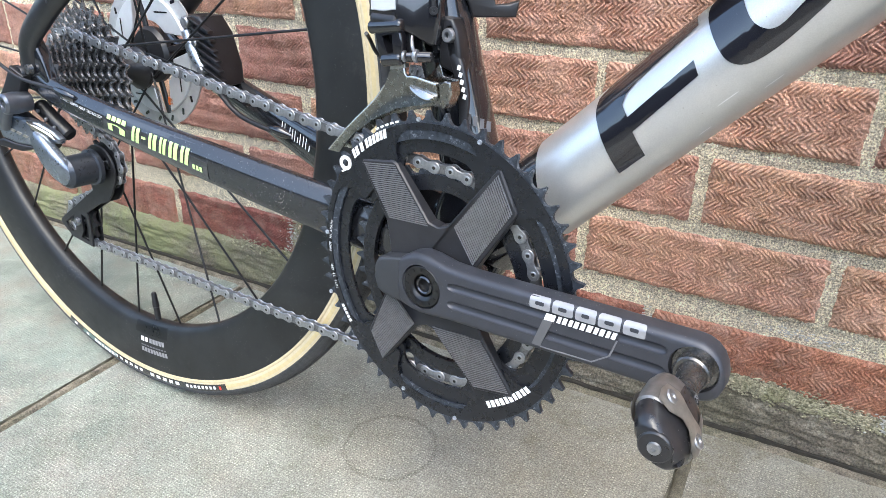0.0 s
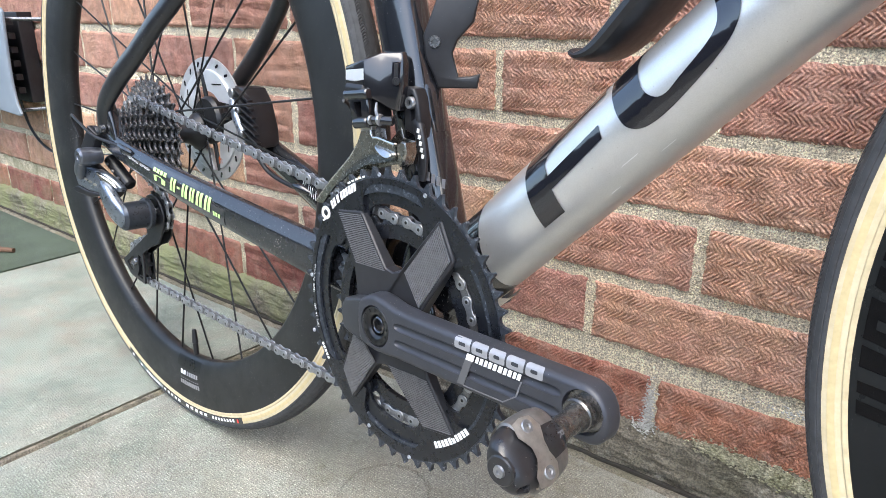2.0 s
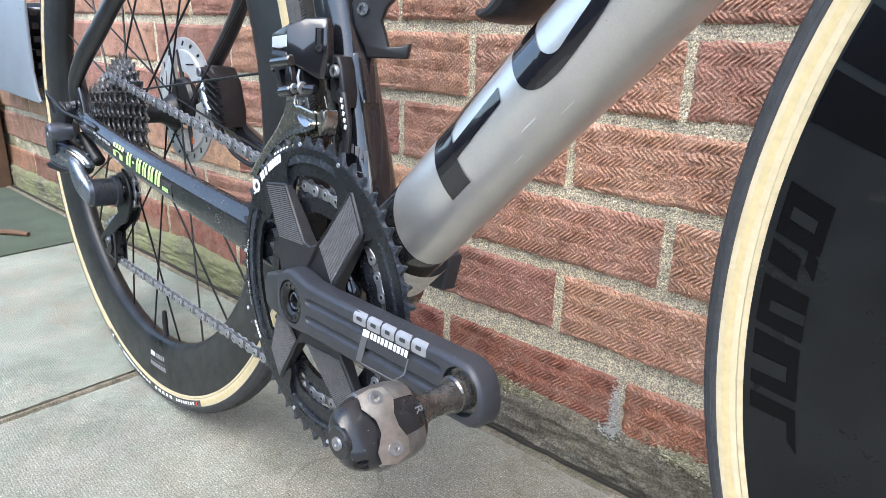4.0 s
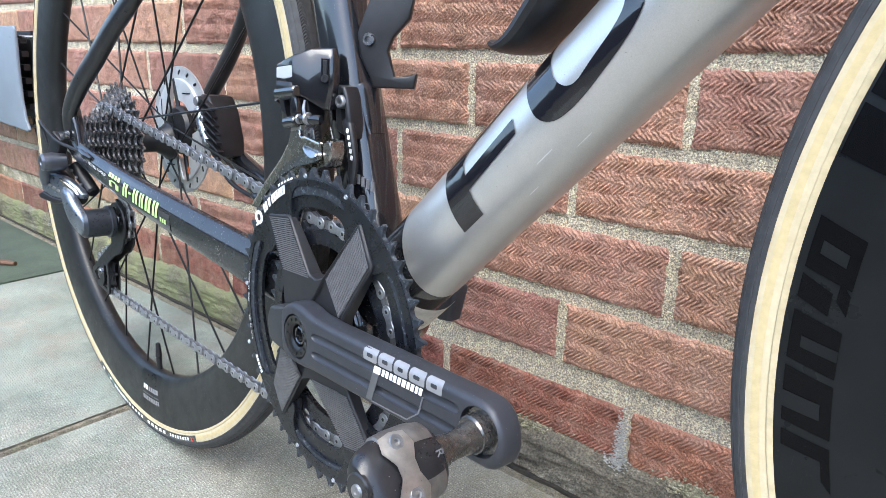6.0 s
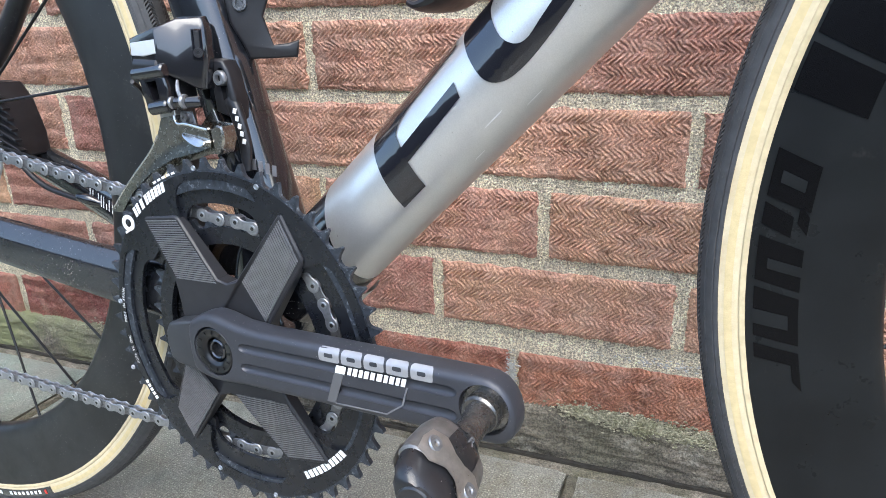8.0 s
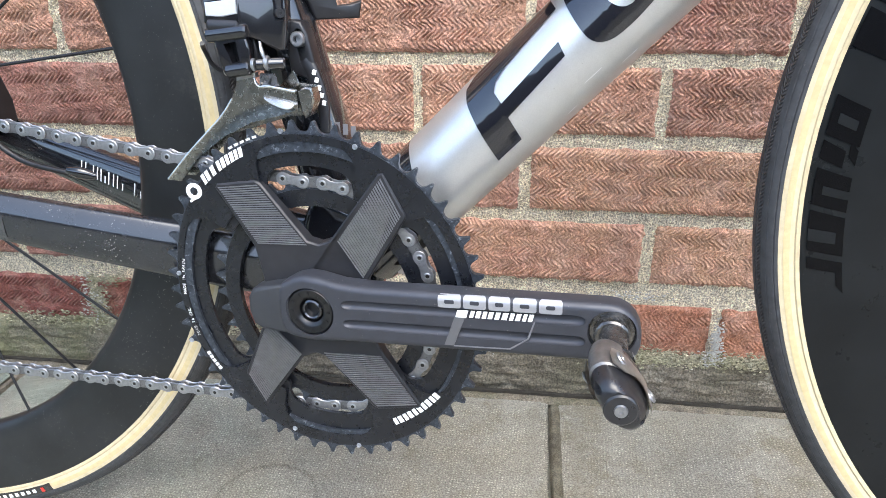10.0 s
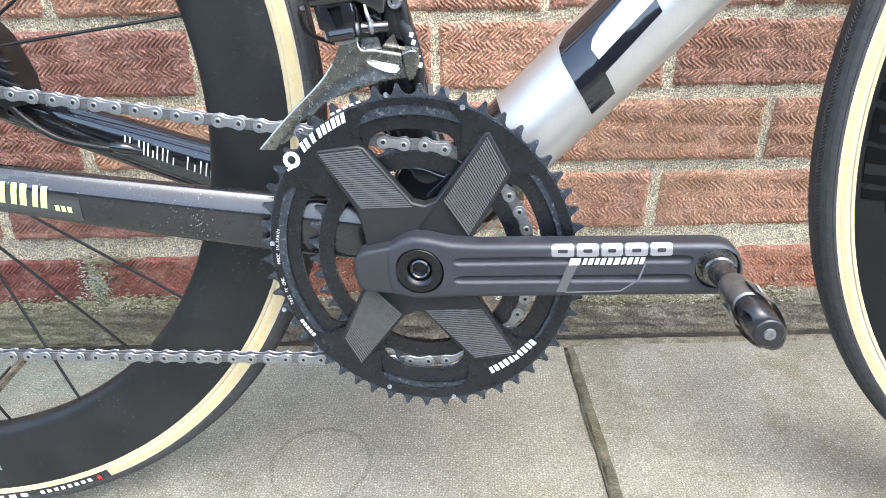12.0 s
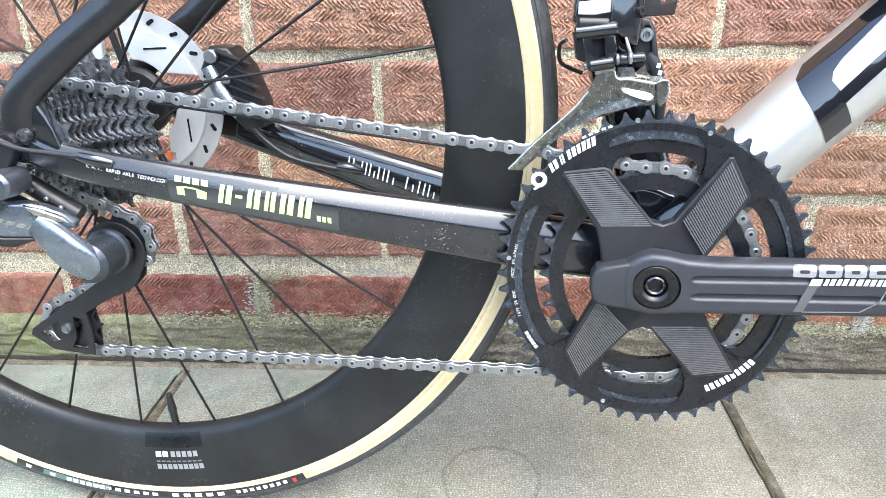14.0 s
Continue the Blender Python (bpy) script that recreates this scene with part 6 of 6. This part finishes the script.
strip("dirt_band", "x", -0.0345, -0.0215, 0.0026, DIRT, 2.0, 600)
# dark strip standing in for the shaded crack along the plinth's foot
strip("soil_line", "x", -0.0225, -0.0140, 0.0028, CRACK_SHADE, 4.0, 600)
strip("crack", "y", 0.1546, 0.1564, 0.0020, JOINT, 11.0, 200, -0.95, -0.05)
strip("crack", "y", -0.4834, -0.4814, 0.0022, JOINT, 13.0, 200, -0.95, -0.05)
strip("joint_filler", "y", 0.1555, 0.1692, 0.0021, FILLER, 5.0, 120, -0.95, -0.04)
strip("joint_filler", "y", -0.4815, -0.4722, 0.0016, DIRT, 7.0, 120, -0.95, -0.04)

# ---- bricks and slabs, last ----
PITCH, LEN = 0.0785, 0.2385
SIZE = (0.2275, 0.0650)


def brick_mesh(seed, step, nz, material):
    """A brick face combed with a herring-bone of narrow grooves, with irregular edges and returns into the wall."""
    r = random.Random(seed)
    length, height = SIZE
    nx = int(length / step)
    ph, tilt = r.uniform(0, 9), r.uniform(-0.05, 0.05)
    vs, fs = [], []
    for i in range(nx + 1):
        for j in range(nz + 1):
            u, v = i / nx, j / nz
            x, z = (u - 0.5) * length, (v - 0.5) * height
            n1 = noise.noise((x * 60, z * 60, seed * 3.1))
            n2 = noise.noise((x * 170, z * 170, seed * 1.7))
            w = n1 * 0.0017 + n2 * 0.0008
            k = (z + tilt * x + w + ph * 0.001) / 0.0104
            tri = abs((k % 2) - 1)
            bend = 0.5 * tri + 0.25 * (1 - math.cos(math.pi * tri))
            g = (x + w + bend * 0.0102 + ph) / 0.0050
            # each tooth of the comb left a leaning ridge: a long slope and a short one
            s = g % 1
            ridge = min(s / 0.30, (1 - s) / 0.70, 0.86) / 0.86
            ridge = ridge * ridge * (3 - 2 * ridge)
            # shallow crease where the comb turned
            turn = min(1.0, min(tri, 1 - tri) * 9)
            amp = 0.0024 * max(0.15, 0.85 + 0.5 * noise.noise((x * 28, z * 28, seed + 0.5)) + 0.5 * n2)
            worn = max(0.0, noise.noise((x * 34, z * 34, seed + 4.5)) - 0.12) * 2.2
            rough = noise.noise((x * 420, z * 420, seed)) * 0.0012 + noise.noise((x * 190, z * 190, seed + 3)) * 0.0007 + noise.noise((x * 45, z * 45, seed + 7)) * 0.0012
            y = -0.0030 - ridge * amp * (0.72 + 0.28 * turn) * (1 - 0.7 * min(1.0, worn)) - rough
            e = min(min(u, 1 - u) * length, min(v, 1 - v) * height)
            if e < 0.004:
                y += (0.004 - e) * (0.7 + 0.5 * n1)
            ex = noise.noise((z * 110, seed, 1 + u)) * 0.0030 if i in (0, nx) else 0
            ez = noise.noise((x * 70, seed, 3 + v)) * 0.0026 if j in (0, nz) else 0
            vs.append((x + ex, y, z + ez))
    a = nz + 1
    fs = [(i * a + j, i * a + j + 1, (i + 1) * a + j + 1, (i + 1) * a + j) for i in range(nx) for j in range(nz)]
    ring = [i * a for i in range(nx + 1)] + [nx * a + j for j in range(1, nz + 1)] + [i * a + nz for i in range(nx - 1, -1, -1)] + [j for j in range(nz - 1, 0, -1)]
    k = len(vs)
    vs += [(vs[i][0], 0.012, vs[i][2]) for i in ring]
    m = len(ring)
    fs += [(ring[i], ring[(i + 1) % m], k + (i + 1) % m, k + i) for i in range(m)]
    return mesh_of("brick", vs, fs, material, 75)


NEAR_BRICKS = [brick_mesh(i + 1, 0.00078, 84, BRICK) for i in range(7)]
FAR_BRICKS = [brick_mesh(i + 1, 0.0019, 34, BRICK) for i in range(5)]
LOW_NEAR = [me.copy() for me in NEAR_BRICKS]
LOW_FAR = [me.copy() for me in FAR_BRICKS]
for me in LOW_NEAR + LOW_FAR:
    me.materials[0] = LOWBRICK


def course(row):
    """Height of a course and the place of one of its upright joints."""
    z = 0.0805 if row == 0 else 0.1735 + PITCH * (row - 1)
    return z, 0.0915 if row == 0 else 0.0095 if row % 2 else 0.1190


RELIEF = 11
rng = random.Random(11)
for row in range(RELIEF):
    z, off = course(row)
    for k in range(-9, 5):
        x = off + LEN * (k + 0.5) + rng.uniform(-0.002, 0.002)
        flip = rng.random() < 0.5
        tilt = rng.uniform(-0.25, 0.25)
        m = pose(x, rng.uniform(-0.0012, 0.0012), z + rng.uniform(-0.001, 0.001), 0, tilt + (180 if flip else 0), 0)
        if not (-1.95 < x < 0.95):
            continue
        near = -0.66 < x < 0.72 and row < 7
        kinds = (LOW_NEAR if near else LOW_FAR) if row == 0 else (NEAR_BRICKS if near else FAR_BRICKS)
        part("brick", kinds[rng.randrange(len(kinds))], BRICK, wall, at=m)

# the rest of the wall's bricks, plain, in one mesh
vs, fs = [], []
for row in range(0, 36):
    z, off = course(row)
    for k in range(-18, 18):
        x = off + LEN * (k + 0.5)
        if (row < RELIEF and -1.95 < x < 0.95 and k in range(-9, 5)) or abs(x) > 3.85:
            continue
        g = box(x - 0.114, -0.0035 + rng.uniform(-0.001, 0.001), z - 0.0325, x + 0.114, 0.012, z + 0.0325, 0.002)
        o = len(vs)
        vs += g[0]
        fs += [tuple(i + o for i in f) for f in g[1]]
rest = part("brick_courses", (vs, fs), BRICK, wall)
tagged(rest, "plain upper and outer courses of red brick", "", "", "stuff")


def slab_mesh(w, d):
    """A paving slab with softened, slightly uneven edges."""
    nx, ny = 24, 18
    b = 0.006
    vs, fs = [], []
    for i in range(nx + 1):
        for j in range(ny + 1):
            x, y = (i / nx - 0.5) * w, (j / ny - 0.5) * d
            e = min((1 - abs(2 * i / nx - 1)) * w / 2, (1 - abs(2 * j / ny - 1)) * d / 2)
            z = -0.003 if e < 1e-6 else 0.0
            vs.append((x + (noise.noise((y * 30, x, 3)) * 0.0015 if i in (0, nx) else 0), y + (noise.noise((x * 30, y, 5)) * 0.0015 if j in (0, ny) else 0), z))
    a = ny + 1
    fs = [(i * a + j, (i + 1) * a + j, (i + 1) * a + j + 1, i * a + j + 1) for i in range(nx) for j in range(ny)]
    ring = [i * a for i in range(nx + 1)] + [nx * a + j for j in range(1, ny + 1)] + [i * a + ny for i in range(nx - 1, -1, -1)] + [j for j in range(ny - 1, 0, -1)]
    k = len(vs)
    vs += [(vs[i][0], vs[i][1], -0.04) for i in ring]
    m = len(ring)
    fs += [(ring[i], ring[(i + 1) % m], k + (i + 1) % m, k + i) for i in range(m)]
    return mesh_of("paving_slab", vs, fs, SLAB, 50)


SL = slab_mesh(0.634, 0.60)
SL_CUT = slab_mesh(0.626, 0.60)
SL_MOSS = SL.copy()
SL_MOSS.materials[0] = MOSSY
for i in range(-5, 5):
    # three rows only: unseen dark ground beyond is added to dim the rims' reflections
    for j in range(0, 3):
        x = 0.163 - 0.317 + 0.645 * i if i < 1 else 0.485 + 0.645 * (i - 1)
        if i == 0:
            x = -0.158
        part("paving_slab", SL_MOSS if i < -1 else SL_CUT if i == 0 else SL, SLAB, ground, at=pose(x, -0.32 - 0.611 * j, 0.003, 0, 0, rng.uniform(-0.2, 0.2)))
